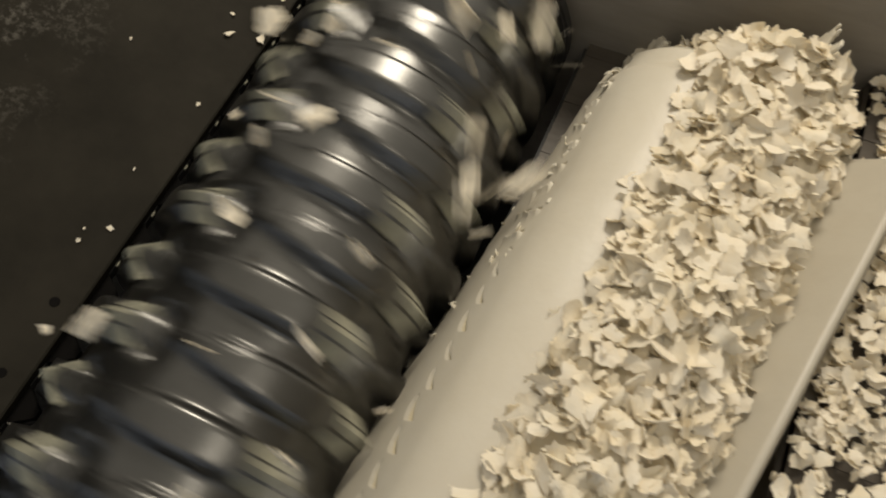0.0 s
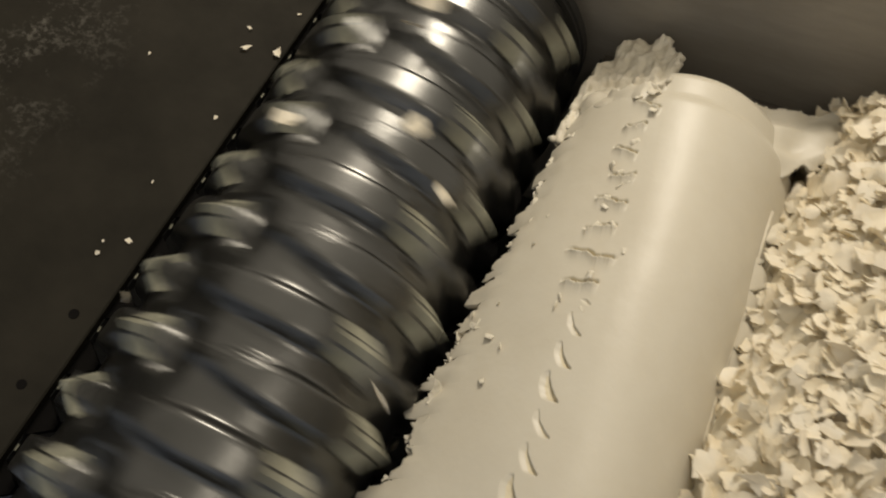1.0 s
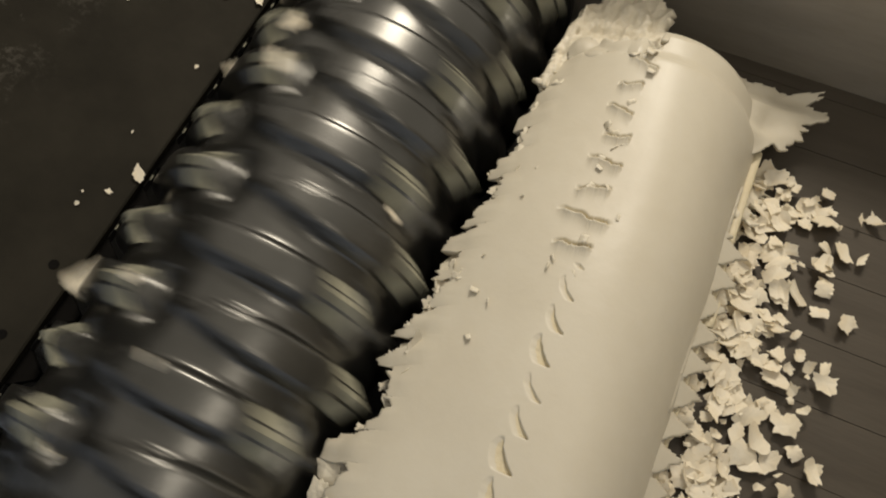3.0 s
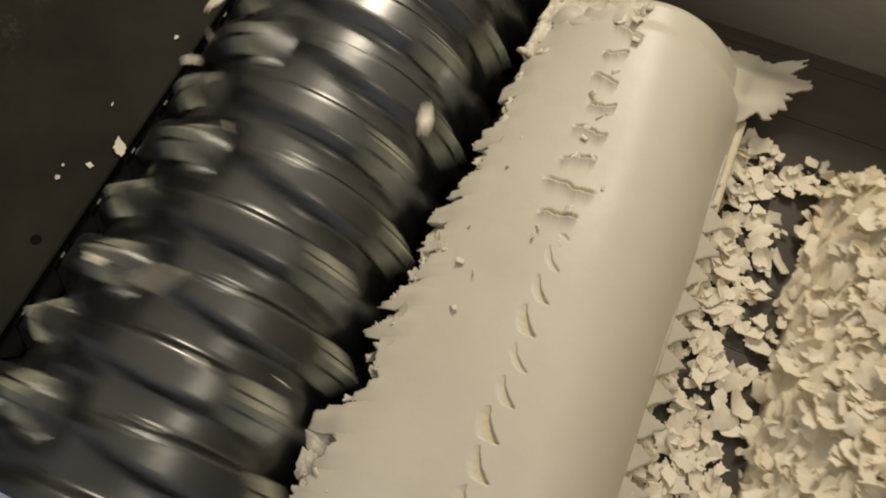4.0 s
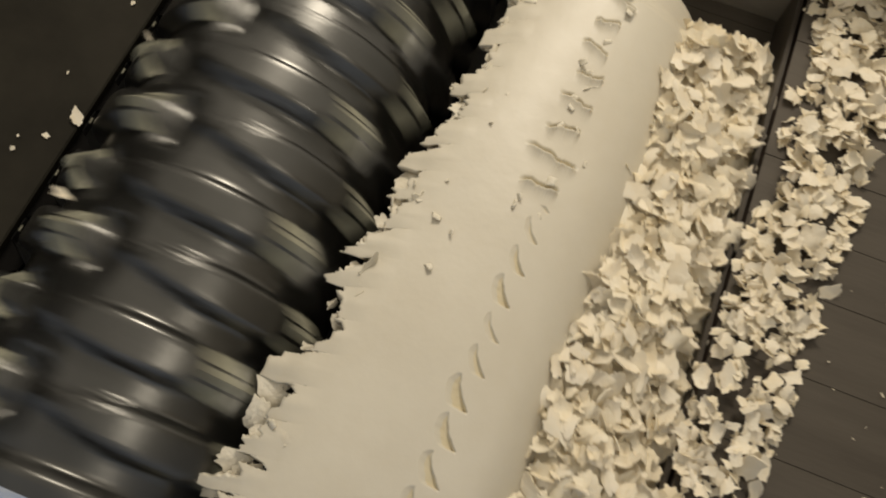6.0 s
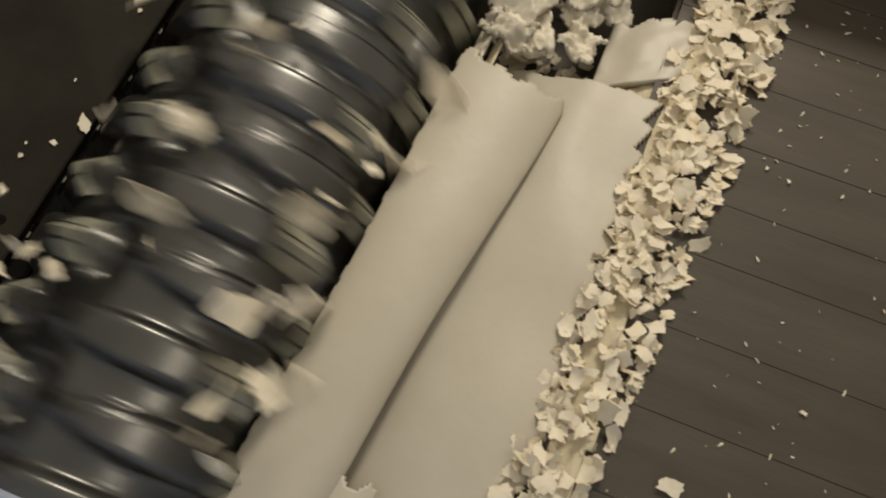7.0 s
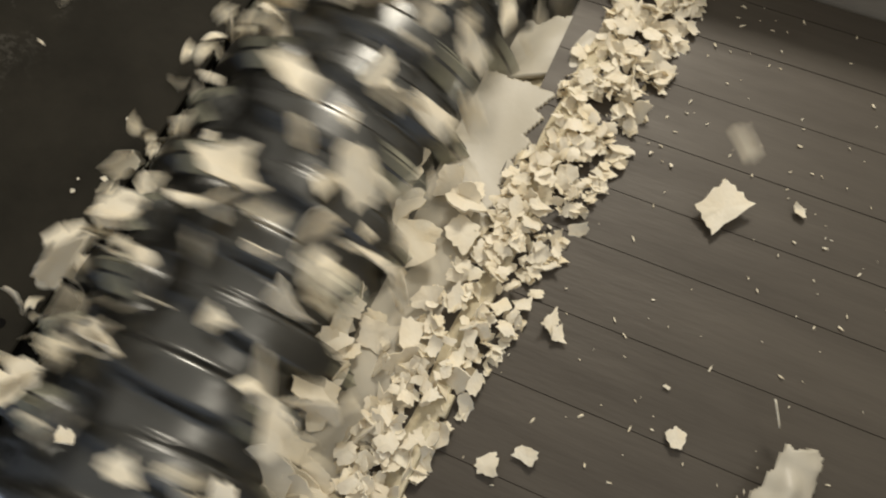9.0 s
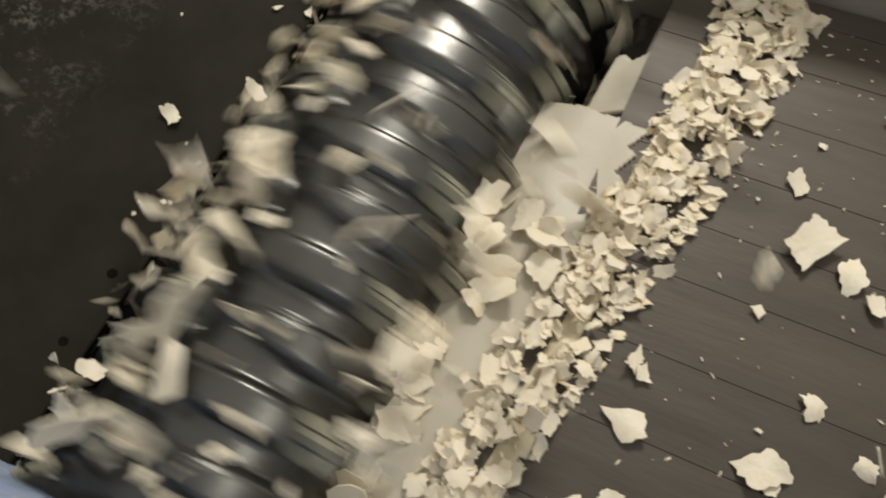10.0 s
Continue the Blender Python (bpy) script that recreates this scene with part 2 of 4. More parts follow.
def build_rotor():
    rotor = thing("rotor", "dark polished steel shredder rotor with ridged profile and square knives", "rotor", at=pose(AXIS_X, 0, AXIS_Z))
    seg = 216
    steps = 16
    ys, verts = [], []
    for q in range(RINGS * steps + 1):
        k = min(RINGS - 1, q // steps)
        y = ROTOR_Y0 + q * PITCH / steps
        dy = abs(y - (ROTOR_Y0 + (k + 0.5) * PITCH)) / (PITCH / 2)
        ys.append(y)
        for j in range(seg):
            a = 360.0 * j / seg
            s = ((a - knife_angle(k, 0)) % (360.0 / ROWS)) / (360.0 / ROWS)
            # a knife holder grows from a pointed tail to the full width of the ring behind the next knife
            wide = 0.66 * step(0.08, 0.55, s) ** 0.8
            wide *= 1 - 0.42 * step(0.80, 0.88, s)
            high = step(0.08, 0.34, s) * (R_RIDGE - R_GROOVE)
            r = R_GROOVE
            if dy < wide:
                r += high * step(wide, wide * 0.72, dy)
            if s < 0.13:
                r -= 0.014 * (1 - s / 0.13) ** 0.6 * step(1.0, 0.55, dy)
            verts.append((r * math.sin(radians(a)), y, r * math.cos(radians(a))))
    n = len(ys)
    faces = [(i * seg + j, (i + 1) * seg + j, (i + 1) * seg + (j + 1) % seg, i * seg + (j + 1) % seg) for i in range(n - 1) for j in range(seg)]
    faces.append(tuple(range(seg)))
    faces.append(tuple((n - 1) * seg + j for j in range(seg - 1, -1, -1)))
    link_mesh("drum", verts, faces, DRUM, rotor, smooth=True)
    for name, y0, y1, r in (("end_disc", ROTOR_Y1, ROTOR_Y1 + 0.016, 0.129), ("end_disc", ROTOR_Y0 - 0.018, ROTOR_Y0, 0.129)):
        bm = bmesh.new()
        bmesh.ops.create_cone(bm, cap_ends=True, segments=96, radius1=r, radius2=r, depth=y1 - y0)
        bmesh.ops.transform(bm, matrix=Matrix.Translation((0, (y0 + y1) / 2, 0)) @ Matrix.Rotation(radians(90), 4, "X"), verts=bm.verts)
        bmesh.ops.bevel(bm, geom=[e for e in bm.edges if abs(e.verts[0].co.y - e.verts[1].co.y) < 1e-5], offset=0.003, segments=2, affect="EDGES")
        part(name, bm, DARK, rotor)
    km, sm = knife_mesh(), screw_mesh()
    for k in range(RINGS):
        y = ROTOR_Y0 + (k + 0.5) * PITCH
        for row in range(ROWS):
            a = knife_angle(k, row)
            # angle grows from the top towards +x, the way the rotor turns
            m = Matrix.Rotation(radians(a), 4, "Y") @ Matrix.Translation((0, y, R_RIDGE - 0.0120))
            knife = new("knife", km)
            knife.parent = rotor
            knife.matrix_local = m
            screw = new("screw", sm)
            screw.parent = knife
            screw.matrix_local = pose(-0.002, 0, 0)
    return rotor


rotor = build_rotor()


# ---- pusher ----
def build_pusher():
    pusher = thing("pusher", "brown worn steel pusher with planked top and rusty seams", "pusher", at=pose(front(0), 0, 0))
    part("body", box((0.004, NEAR_Y + 0.003, 0.002), (1.1, FAR_Y - 0.003, DECK_Z - 0.0014), 0.0005), SEAM, pusher)
    planks(pusher, 0.0, 1.1, NEAR_Y + 0.003, FAR_Y - 0.003, DECK_Z, 0.0014, 0.026)
    part("front_strip", box((-0.004, NEAR_Y + 0.003, 0.002), (0.0, FAR_Y - 0.003, DECK_Z - 0.012), 0.001), DECK, pusher)
    return pusher


pusher = build_pusher()


# ---- chips ----
def chip_data(rng, size, fine=False):
    """A torn, curled flake: vertices and faces round the origin, lying flat, size metres across."""
    n = rng.randint(19, 28)
    a0 = rng.random() * 6.28
    long_ = rng.uniform(0.55, 1.0)
    bend, bend_dir, twist = rng.uniform(-0.9, 0.9), rng.random() * 3.14, rng.uniform(-0.35, 0.35)
    thick = min(0.0018, size * rng.uniform(0.022, 0.055))
    rim = []
    corners = rng.choice((4, 4, 5, 6))
    turns = [a0 + (c + rng.uniform(-0.22, 0.22)) * 6.283 / corners for c in range(corners)]
    tips = [(0.5 * size * k * math.cos(a), 0.5 * size * k * math.sin(a) * long_) for a, k in ((a, rng.uniform(0.85, 1.25)) for a in turns)]
    for j in range(n):
        c, f = divmod(j * corners / n, 1.0)
        p, q = tips[int(c) % corners], tips[(int(c) + 1) % corners]
        k = rng.uniform(0.86, 1.07) if size > 0.03 else rng.uniform(0.76, 1.11)
        rim.append(((p[0] + (q[0] - p[0]) * f) * k, (p[1] + (q[1] - p[1]) * f) * k))

    def lift(x, y):
        k = (x * math.cos(bend_dir) + y * math.sin(bend_dir)) / size
        return size * (bend * k * k * 1.6 + twist * x * y / (size * size) * 2)
    rough = [size * rng.uniform(-0.05, 0.05) for _ in range(n)]
    warps = [(rough[j - 2] + rough[j - 1] + rough[j] + rough[(j + 1) % n]) / 4 for j in range(n)]
    rings = [rim]
    if fine:
        rings.append([(x * 0.55, y * 0.55) for x, y in rim])
    verts, faces = [], []
    for s in (0.5, -0.5):
        b = len(verts)
        for ring in rings:
            verts += [(x, y, lift(x, y) + warps[j] * (1.0 if ring is rim else 0.35) + s * thick * rng.uniform(0.85, 1.15)) for j, (x, y) in enumerate(ring)]
        c = len(verts)
        verts.append((0, 0, s * thick * 1.2))
        for q in range(len(rings) - 1):
            for j in range(n):
                f = (b + q * n + j, b + q * n + (j + 1) % n, b + (q + 1) * n + (j + 1) % n, b + (q + 1) * n + j)
                faces.append(f if s > 0 else f[::-1])
        o = b + (len(rings) - 1) * n
        for j in range(n):
            f = (o + j, o + (j + 1) % n, c)
            faces.append(f if s > 0 else f[::-1])
    half = len(verts) // 2
    b = len(verts)
    verts += [verts[j] for j in range(n)] + [verts[half + j] for j in range(n)]
    faces += [(b + j, b + n + j, b + n + (j + 1) % n, b + (j + 1) % n) for j in range(n)]
    return verts, faces


def chip_meshes(count, size, seed, fine, mat=None):
    rng = random.Random(seed)
    out = []
    for _ in range(count):
        v, f = chip_data(rng, size, fine)
        me = bpy.data.meshes.new("chip")
        me.from_pydata(v, [], f)
        me.update()
        for p in me.polygons:
            p.use_smooth = True
        me.materials.append(mat or CHIP)
        out.append(me)
    return out


# ---- plastic pieces ----
def sheet_mesh(name, surface, nu, nv, thick, mat, parent, keep=None, upper=None, second=None, pick=None):
    """A solid sheet from surface(u, v) -> point, u and v in 0..1; its cells may be left out by keep(u, v), its upper face follows upper(u, v)."""
    top = [[Vector(surface(i / nu, j / nv)) for j in range(nv + 1)] for i in range(nu + 1)]
    cut = top if upper is None else [[Vector(upper(i / nu, j / nv)) for j in range(nv + 1)] for i in range(nu + 1)]
    verts, index = [], {}
    for side in (0, 1):
        for i in range(nu + 1):
            for j in range(nv + 1):
                p = cut[i][j] if side else top[i][j]
                if side:
                    du = top[min(i + 1, nu)][j] - top[max(i - 1, 0)][j]
                    dv = top[i][min(j + 1, nv)] - top[i][max(j - 1, 0)]
                    p = p - du.cross(dv).normalized() * thick
                index[side, i, j] = len(verts)
                verts.append(tuple(p))
    held = {(i, j) for i in range(nu) for j in range(nv) if keep is None or keep((i + 0.5) / nu, (j + 0.5) / nv)}
    faces, tones = [], []
    for i, j in sorted(held):
        tone = 1 if pick is not None and pick((i + 0.5) / nu, (j + 0.5) / nv) else 0
        a = [(i, j), (i + 1, j), (i + 1, j + 1), (i, j + 1)]
        faces.append([index[(0, *q)] for q in a])
        faces.append([index[(1, *q)] for q in a[::-1]])
        tones += [tone, tone]
        for (di, dj), (p, q) in (((0, -1), (0, 1)), ((1, 0), (1, 2)), ((0, 1), (2, 3)), ((-1, 0), (3, 0))):
            if (i + di, j + dj) not in held:
                faces.append([index[(0, *a[q])], index[(0, *a[p])], index[(1, *a[p])], index[(1, *a[q])]])
                tones.append(tone)
    used = sorted({k for f in faces for k in f})
    remap = {k: n for n, k in enumerate(used)}
    ob = link_mesh(name, [verts[k] for k in used], [[remap[k] for k in f] for f in faces], mat, parent, smooth=True)
    if second is not None:
        ob.data.materials.append(second)
        ob.data.polygons.foreach_set("material_index", tones)
    return ob


def rag(v, k, seed):
    return noise.noise(Vector((v * k, seed, 0.0)))


SHELL_Y0, SHELL_Y1 = -0.275, 0.268
SHELL_C = (0.252, 0.045)


def shell_profile(u, y):
    """x and z across the half pipe, from its right foot over the crown to the torn edge at the rotor; it is narrower at the near end."""
    arc = 0.47
    r = 0.062 + 0.036 * (y - SHELL_Y0) / (SHELL_Y1 - SHELL_Y0)
    cx = 0.354 - r
    x0, z0 = cx + r * math.cos(radians(94)), 0.100
    if u < arc:
        # a nearly straight flank that bends over a soft crown
        q = u / arc
        bx, bz = x0 + 0.62 * r, 0.104
        ax, az = 0.354 + 0.40 * (bx - 0.354) + 0.010, -0.006 + 0.42 * (bz + 0.006)
        p = ((1 - q) ** 3, 3 * q * (1 - q) ** 2, 3 * q * q * (1 - q), q ** 3)
        return p[0] * 0.354 + p[1] * ax + p[2] * bx + p[3] * x0, -0.006 * p[0] + p[1] * az + p[2] * bz + p[3] * z0
    k = (u - arc) / (1 - arc)
    return x0 - (x0 - 0.120 - 0.040 * (y - SHELL_Y0) / (SHELL_Y1 - SHELL_Y0)) * k, z0 - 0.010 * k - 0.032 * k * k


def bite(u, v):
    """How far the surface is gouged in (negative) or torn up (positive)."""
    y = SHELL_Y0 + v * (SHELL_Y1 - SHELL_Y0)
    pitch = PITCH / 2
    k = math.floor(y / pitch)
    f = y / pitch - k
    wob = rag(k * 0.7, 1.0, 3.1)
    centre = 0.548 + 0.010 * wob
    out = 0.0
    if y < 0.03:
        # wedge-shaped hollows: a steep torn wall towards the crown, running out on the rotor's side
        size = 0.45 + 0.75 * abs(rag(k * 1.7, 1.0, 6.1)) + 0.45 * step(0.0, -0.22, y)
        top = min(0.92, 0.50 + 0.35 * size)
        q = f / top
        if q < 1:
            inner = centre - 0.022 + 0.052 * q + 0.010 * math.sin(math.pi * q) + 0.004 * rag(y, 210, 2.0)
            d = (u - inner) / (0.050 * size * (1 - q) ** 0.5 + 0.004)
            if 0 < d < 1:
                out -= 0.0056 * size * step(0, 0.12, d) * (1 - d) ** 1.2 * (1 - q) ** 0.4 * step(0, 0.06, q)
    else:
        # torn slots: a ragged lifted lip over a narrow gap
        length = 0.10 + 0.20 * abs(rag(k * 1.3, 1.0, 8.2))
        d = (u - centre + 0.03 + 0.06 * rag(k * 2.1, 1.0, 5.0)) / length
        if 0 < d < 1:
            g = (f + 0.22 * (d - 0.5) * (1 if k % 2 else -1) + 0.14 * rag(u * 26, 1.0, k * 3.7) + 0.025 * rag(u * 150, 1.0, k * 1.9)) % 1.0
            fade = step(0, 0.12, d) * step(1, 0.75, d)
            lip = 0.0030 + 0.0030 * abs(rag(u * 20, 1.0, k * 2.7))
            if g < 0.66:
                out += lip * fade * (g / 0.66) ** 4
            elif g < 0.71:
                out += fade * (lip - (lip + 0.0045) * (g - 0.66) / 0.05)
            elif g < 0.84:
                out -= 0.0045 * fade * (1 - (g - 0.71) / 0.13)
    return out


def warp(k):
    """Finer steps where the bites are."""
    return k * 2.0 if k < 0.25 else 0.5 + (k - 0.25) * 0.36 if k < 0.75 else 0.68 + (k - 0.75) * 1.28


def shell_surface(u, v, bitten=1.0):
    y = SHELL_Y0 + v * (SHELL_Y1 - SHELL_Y0)
    x, z = shell_profile(u, y)
    x1, z1 = shell_profile(min(1, u + 0.004), y)
    x0, z0 = shell_profile(max(0, u - 0.004), y)
    nx, nz = z1 - z0, -(x1 - x0)
    length = math.hypot(nx, nz)
    nx, nz = nx / length, nz / length
    d = bitten * bite(u, v) + 0.0022 * noise.noise(Vector((x * 14, y * 9, 2.0)))
    if u > 0.84:
        w = (u - 0.84) / 0.16
        g = (y / (PITCH / 2) + 3 * u) % 1.0
        d += w * (0.0030 * (abs(g - 0.5) * 4 - 1) * (0.5 + abs(rag(v * 30, 1.0, 2.0))) + 0.0025 * noise.noise(Vector((x * 60, y * 50, 1.0)))) - 0.004 * w * w
    if v > 0.94:
        d -= 0.006 * math.sin(min(1, (v - 0.94) / 0.03) * math.pi / 2) * (1 if u < 0.6 else 0.3)
        if u > 0.6:
            d += 0.006 * noise.noise(Vector((x * 60, y * 60, 3.0)))
    return x + nx * d - SHELL_C[0], y, z + nz * d - SHELL_C[1]


def shell_keep(u, v):
    y = SHELL_Y0 + v * (SHELL_Y1 - SHELL_Y0)
    f = (y / (PITCH / 2)) % 1.0
    # saw-toothed foot on one side, torn edge on the other
    if y < 0.14 and u < 0.02 + 0.095 * max(0.0, 1 - (0.72 - f) / 0.5 if f < 0.72 else 0.0):
        return False
    g = (y / (PITCH / 2) + 0.3) % 1.0
    torn = 0.895 + 0.125 * (1 - g) * (0.10 + 1.7 * abs(rag(math.floor(y / (PITCH / 2) + 0.3) * 0.73, 1.0, 7.3))) + 0.05 * rag(v, 16, 4.0) + 0.03 * rag(v, 120, 9.0) + 0.03 * v
    if u > torn:
        return False
    if v > 0.975 + 0.02 * rag(u, 25, 2.0) and u > 0.5:
        return False
    return True


def build_shell():
    shell = thing("pipe_shell", "cream plastic half pipe, torn, with rows of knife bites", "plastic pipe", at=pose(SHELL_C[0], 0, SHELL_C[1]))
    # gouged cells get the yellower tone, which paints the shade inside the hollows
    sheet_mesh("wall", lambda k, v: shell_surface(warp(k), v, 0.0), 230, 620, 0.009, PLASTIC, shell, lambda k, v: shell_keep(warp(k), v),
               lambda k, v: shell_surface(warp(k), v), HOLLOW, lambda k, v: bite(warp(k), v) < -0.0016)

    # the saw-toothed flange that the knives have left along the foot
    def flange(p, q):
        y = -0.272 + 0.41 * q
        return 0.340 + 0.036 * p - SHELL_C[0], y + 0.004 * p, 0.050 - 0.022 * p + 0.004 * rag(q, 9, 3.0) - SHELL_C[1]

    def flange_keep(p, q):
        f = ((-0.272 + 0.41 * q) / (PITCH / 2) + 0.05 * rag(q, 40, 2.0)) % 1.0
        return p < 0.30 + 0.75 * (f / 0.72 if f < 0.72 else (1 - f) / 0.28) * (0.7 + 0.5 * abs(rag(q, 22, 8.0)))
    sheet_mesh("toothed_flange", flange, 14, 330, 0.003, PLASTIC, shell, flange_keep)

    # the end lip that hangs inside the far rim
    def rim(u, v):
        x, z = shell_profile(0.04 + 0.50 * u, SHELL_Y1)
        cx, cz = 0.258, 0.0
        k = 0.955 - 0.05 * v
        return cx + (x - cx) * k - SHELL_C[0], SHELL_Y1 - 0.004 + 0.014 * v, cz + (z - cz) * k - SHELL_C[1]
    sheet_mesh("rim", rim, 40, 5, 0.005, PLASTIC, shell)

    # the torn ear on the far end, its outer corner curled up
    def ear(u, v):
        w = noise.noise(Vector((u * 4, v * 4, 7)))
        return (0.292 + 0.116 * u - SHELL_C[0] + 0.004 * w, 0.213 + 0.070 * v + 0.044 * u - 0.020 * u * (1 - v) + 0.003 * w,
                0.066 - 0.046 * u + 0.034 * u ** 4 * v + 0.008 * math.sin(5 * v) * u + 0.005 * w - SHELL_C[1])
    sheet_mesh("ear", ear, 70, 60, 0.003, PLASTIC, shell, lambda u, v: u < 0.80 + 0.14 * v + 0.20 * rag(v, 6, 1.5) + 0.08 * rag(v, 26, 1.5) and 0.30 * u * u + 0.10 * rag(u, 9, 6.0) < v < 0.985 + 0.03 * rag(u, 20, 3.5))

    def lower_ear(u, v):
        w = noise.noise(Vector((u * 5, v * 5, 3)))
        return 0.330 + 0.056 * u - SHELL_C[0], 0.150 + 0.062 * v + 0.016 * u, 0.036 - 0.026 * u + 0.010 * math.sin(4 * v + 2 * u) + 0.006 * w - SHELL_C[1]
    sheet_mesh("ear", lower_ear, 40, 40, 0.003, TORN, shell, lambda u, v: u < 0.72 + 0.25 * rag(v, 7, 4.5) + 0.12 * rag(v, 24, 5.5) and 0.06 + 0.1 * rag(u, 8, 2.0) < v < 0.95)

    # the torn tip beside the rotor at the far end
    def tip(u, v):
        w = noise.noise(Vector((u * 7, v * 7, 4)))
        q = noise.noise(Vector((u * 22, v * 22, 9)))
        return 0.150 + 0.090 * u + 0.006 * v - SHELL_C[0], 0.200 + 0.150 * v, 0.070 + 0.020 * u + 0.010 * w + 0.004 * q - 0.012 * v - SHELL_C[1]
    sheet_mesh("torn_tip", tip, 52, 60, 0.008, TORN, shell, lambda u, v: -0.10 - 0.10 * rag(v, 12, 6.5) < u - 0.30 * v ** 2 - 0.05 and u < 1.0 - 0.42 * max(0.0, v - 0.45) + 0.14 * rag(v, 9, 2.5) + 0.05 * rag(v, 30, 1.5) and v < 0.97)

    # curled shavings that still hang on
    rng = random.Random(11)
    for i in range(46):
        y = rng.uniform(0.0, 0.25)
        u = rng.choice((rng.uniform(0.50, 0.66), rng.uniform(0.52, 0.62), rng.uniform(0.74, 0.95), rng.uniform(0.86, 0.95)))
        y = y if u < 0.7 else rng.uniform(-0.2, 0.25)
        x, z = shell_profile(u, y)
        a, r, w, turn = rng.uniform(0, 6.28), rng.uniform(0.004, 0.010), rng.uniform(0.006, 0.014), rng.uniform(1.6, 3.2)

        def curl(p, q, x=x, z=z, y=y, a=a, r=r, w=w, turn=turn):
            ang = p * turn
            lx, lz, ly = r * math.sin(ang), r * (1 - math.cos(ang)) * 0.7, (q - 0.5) * w * (1 - 0.5 * p)
            return x + lx * math.cos(a) - ly * math.sin(a) - SHELL_C[0], y + lx * math.sin(a) + ly * math.cos(a), z + lz + 0.001 - SHELL_C[1]
        sheet_mesh("shaving", curl, 8, 4, 0.0007, TORN, shell)

    flaps = chip_meshes(8, 0.026, 61, True, TORN)
    for i in range(90):
        y = rng.uniform(-0.27, 0.27)
        u = 0.955 - abs(rng.gauss(0, 0.05)) + 0.02 * (y > 0.1)
        x, z = shell_profile(u, y)
        flap = new("torn_flap", rng.choice(flaps))
        flap.parent = shell
        flap.matrix_local = pose(x - SHELL_C[0], y, z - SHELL_C[1] - 0.001, rng.gauss(0, 13), -18 + rng.gauss(0, 11), rng.uniform(0, 360)) @ Matrix.Scale(rng.uniform(0.45, 1.3), 4)

    def split(p, q):
        u = 0.150 - 0.03 * q + 0.02 * p
        y = -0.03 + 0.22 * q
        x, z = shell_profile(u, y)
        return x + 0.007 * math.sin(3.1 * p) - SHELL_C[0], y, z + 0.004 * math.sin(3.1 * p) + 0.0005 - SHELL_C[1]
    sheet_mesh("split_edge", split, 6, 60, 0.002, TORN, shell, lambda p, q: p < 0.9 + 0.3 * rag(q, 9, 2.0))

    def mark(u, v):
        x, z = shell_profile(0.105 + 0.030 * u, 0.11)
        return x + 0.0035 - SHELL_C[0], 0.098 + 0.022 * v + 0.012 * u, z + 0.0008 - SHELL_C[1]
    sheet_mesh("red_marker_line", mark, 5, 10, 0.0006, RED, shell, lambda u, v: abs(u - 0.2 - 0.4 * v) < 0.28)
    return shell


shell = build_shell()


def build_slab():
    """The lower wall of the pipe, nearly flat, that the pusher shoves to the rotor."""
    slab = thing("plastic_sheet", "wide cream plastic sheet with one saw-toothed edge", "plastic sheet", at=pose(0.2, 0, 0))

    def top(u, v):
        y = -0.278 + 0.470 * v
        return -0.135 + 0.140 * u, y, 0.046 + 0.020 * math.sin(u * 2.0) + 0.004 * noise.noise(Vector((u * 3, v * 5, 1))) + 0.010 * u

    def toothed(u, v):
        f = (v * 17.5) % 1.0
        return u < 0.90 + 0.10 * (f / 0.8 if f < 0.8 else (1 - f) / 0.2) * (0.7 + 0.6 * abs(rag(v, 19, 3.0))) and v < 0.965 + 0.012 * rag(u, 6, 3.3)
    sheet_mesh("panel", top, 70, 300, 0.007, SHEET, slab, toothed)

    # a sheet under it that reaches to the pusher, its shade put into a yellower tone
    def under(u, v):
        return -0.060 + 0.092 * u, -0.276 + 0.52 * v, 0.030 + 0.053 * u ** 0.7 + 0.003 * noise.noise(Vector((u * 3, v * 7, 4)))
    sheet_mesh("under_sheet", under, 20, 90, 0.004, HOLLOW, slab, lambda u, v: u < 0.95 + 0.06 * rag(v, 14, 5.0))

    def second(u, v):
        return -0.060 + 0.078 * u, 0.178 + 0.075 * v + 0.030 * u, 0.056 + 0.016 * math.sin(u * 2.0) + 0.004 * noise.noise(Vector((u * 3, v * 3, 8)))
    sheet_mesh("offcut", second, 40, 40, 0.006, SHEET, slab, lambda u, v: v < 0.92 + 0.10 * rag(u, 7, 1.1))

    def near_corner(u, v):
        return -0.170 + 0.075 * u, -0.278 + 0.085 * v, 0.066 + 0.008 * math.sin(u * 2.4) + 0.004 * noise.noise(Vector((u * 3, v * 3, 5)))
    sheet_mesh("corner", near_corner, 30, 30, 0.005, SHEET, slab, lambda u, v: v < 0.9 + 0.10 * rag(u, 6, 4.1) and u > 0.04 + 0.06 * rag(v, 9, 2.0))
    return slab


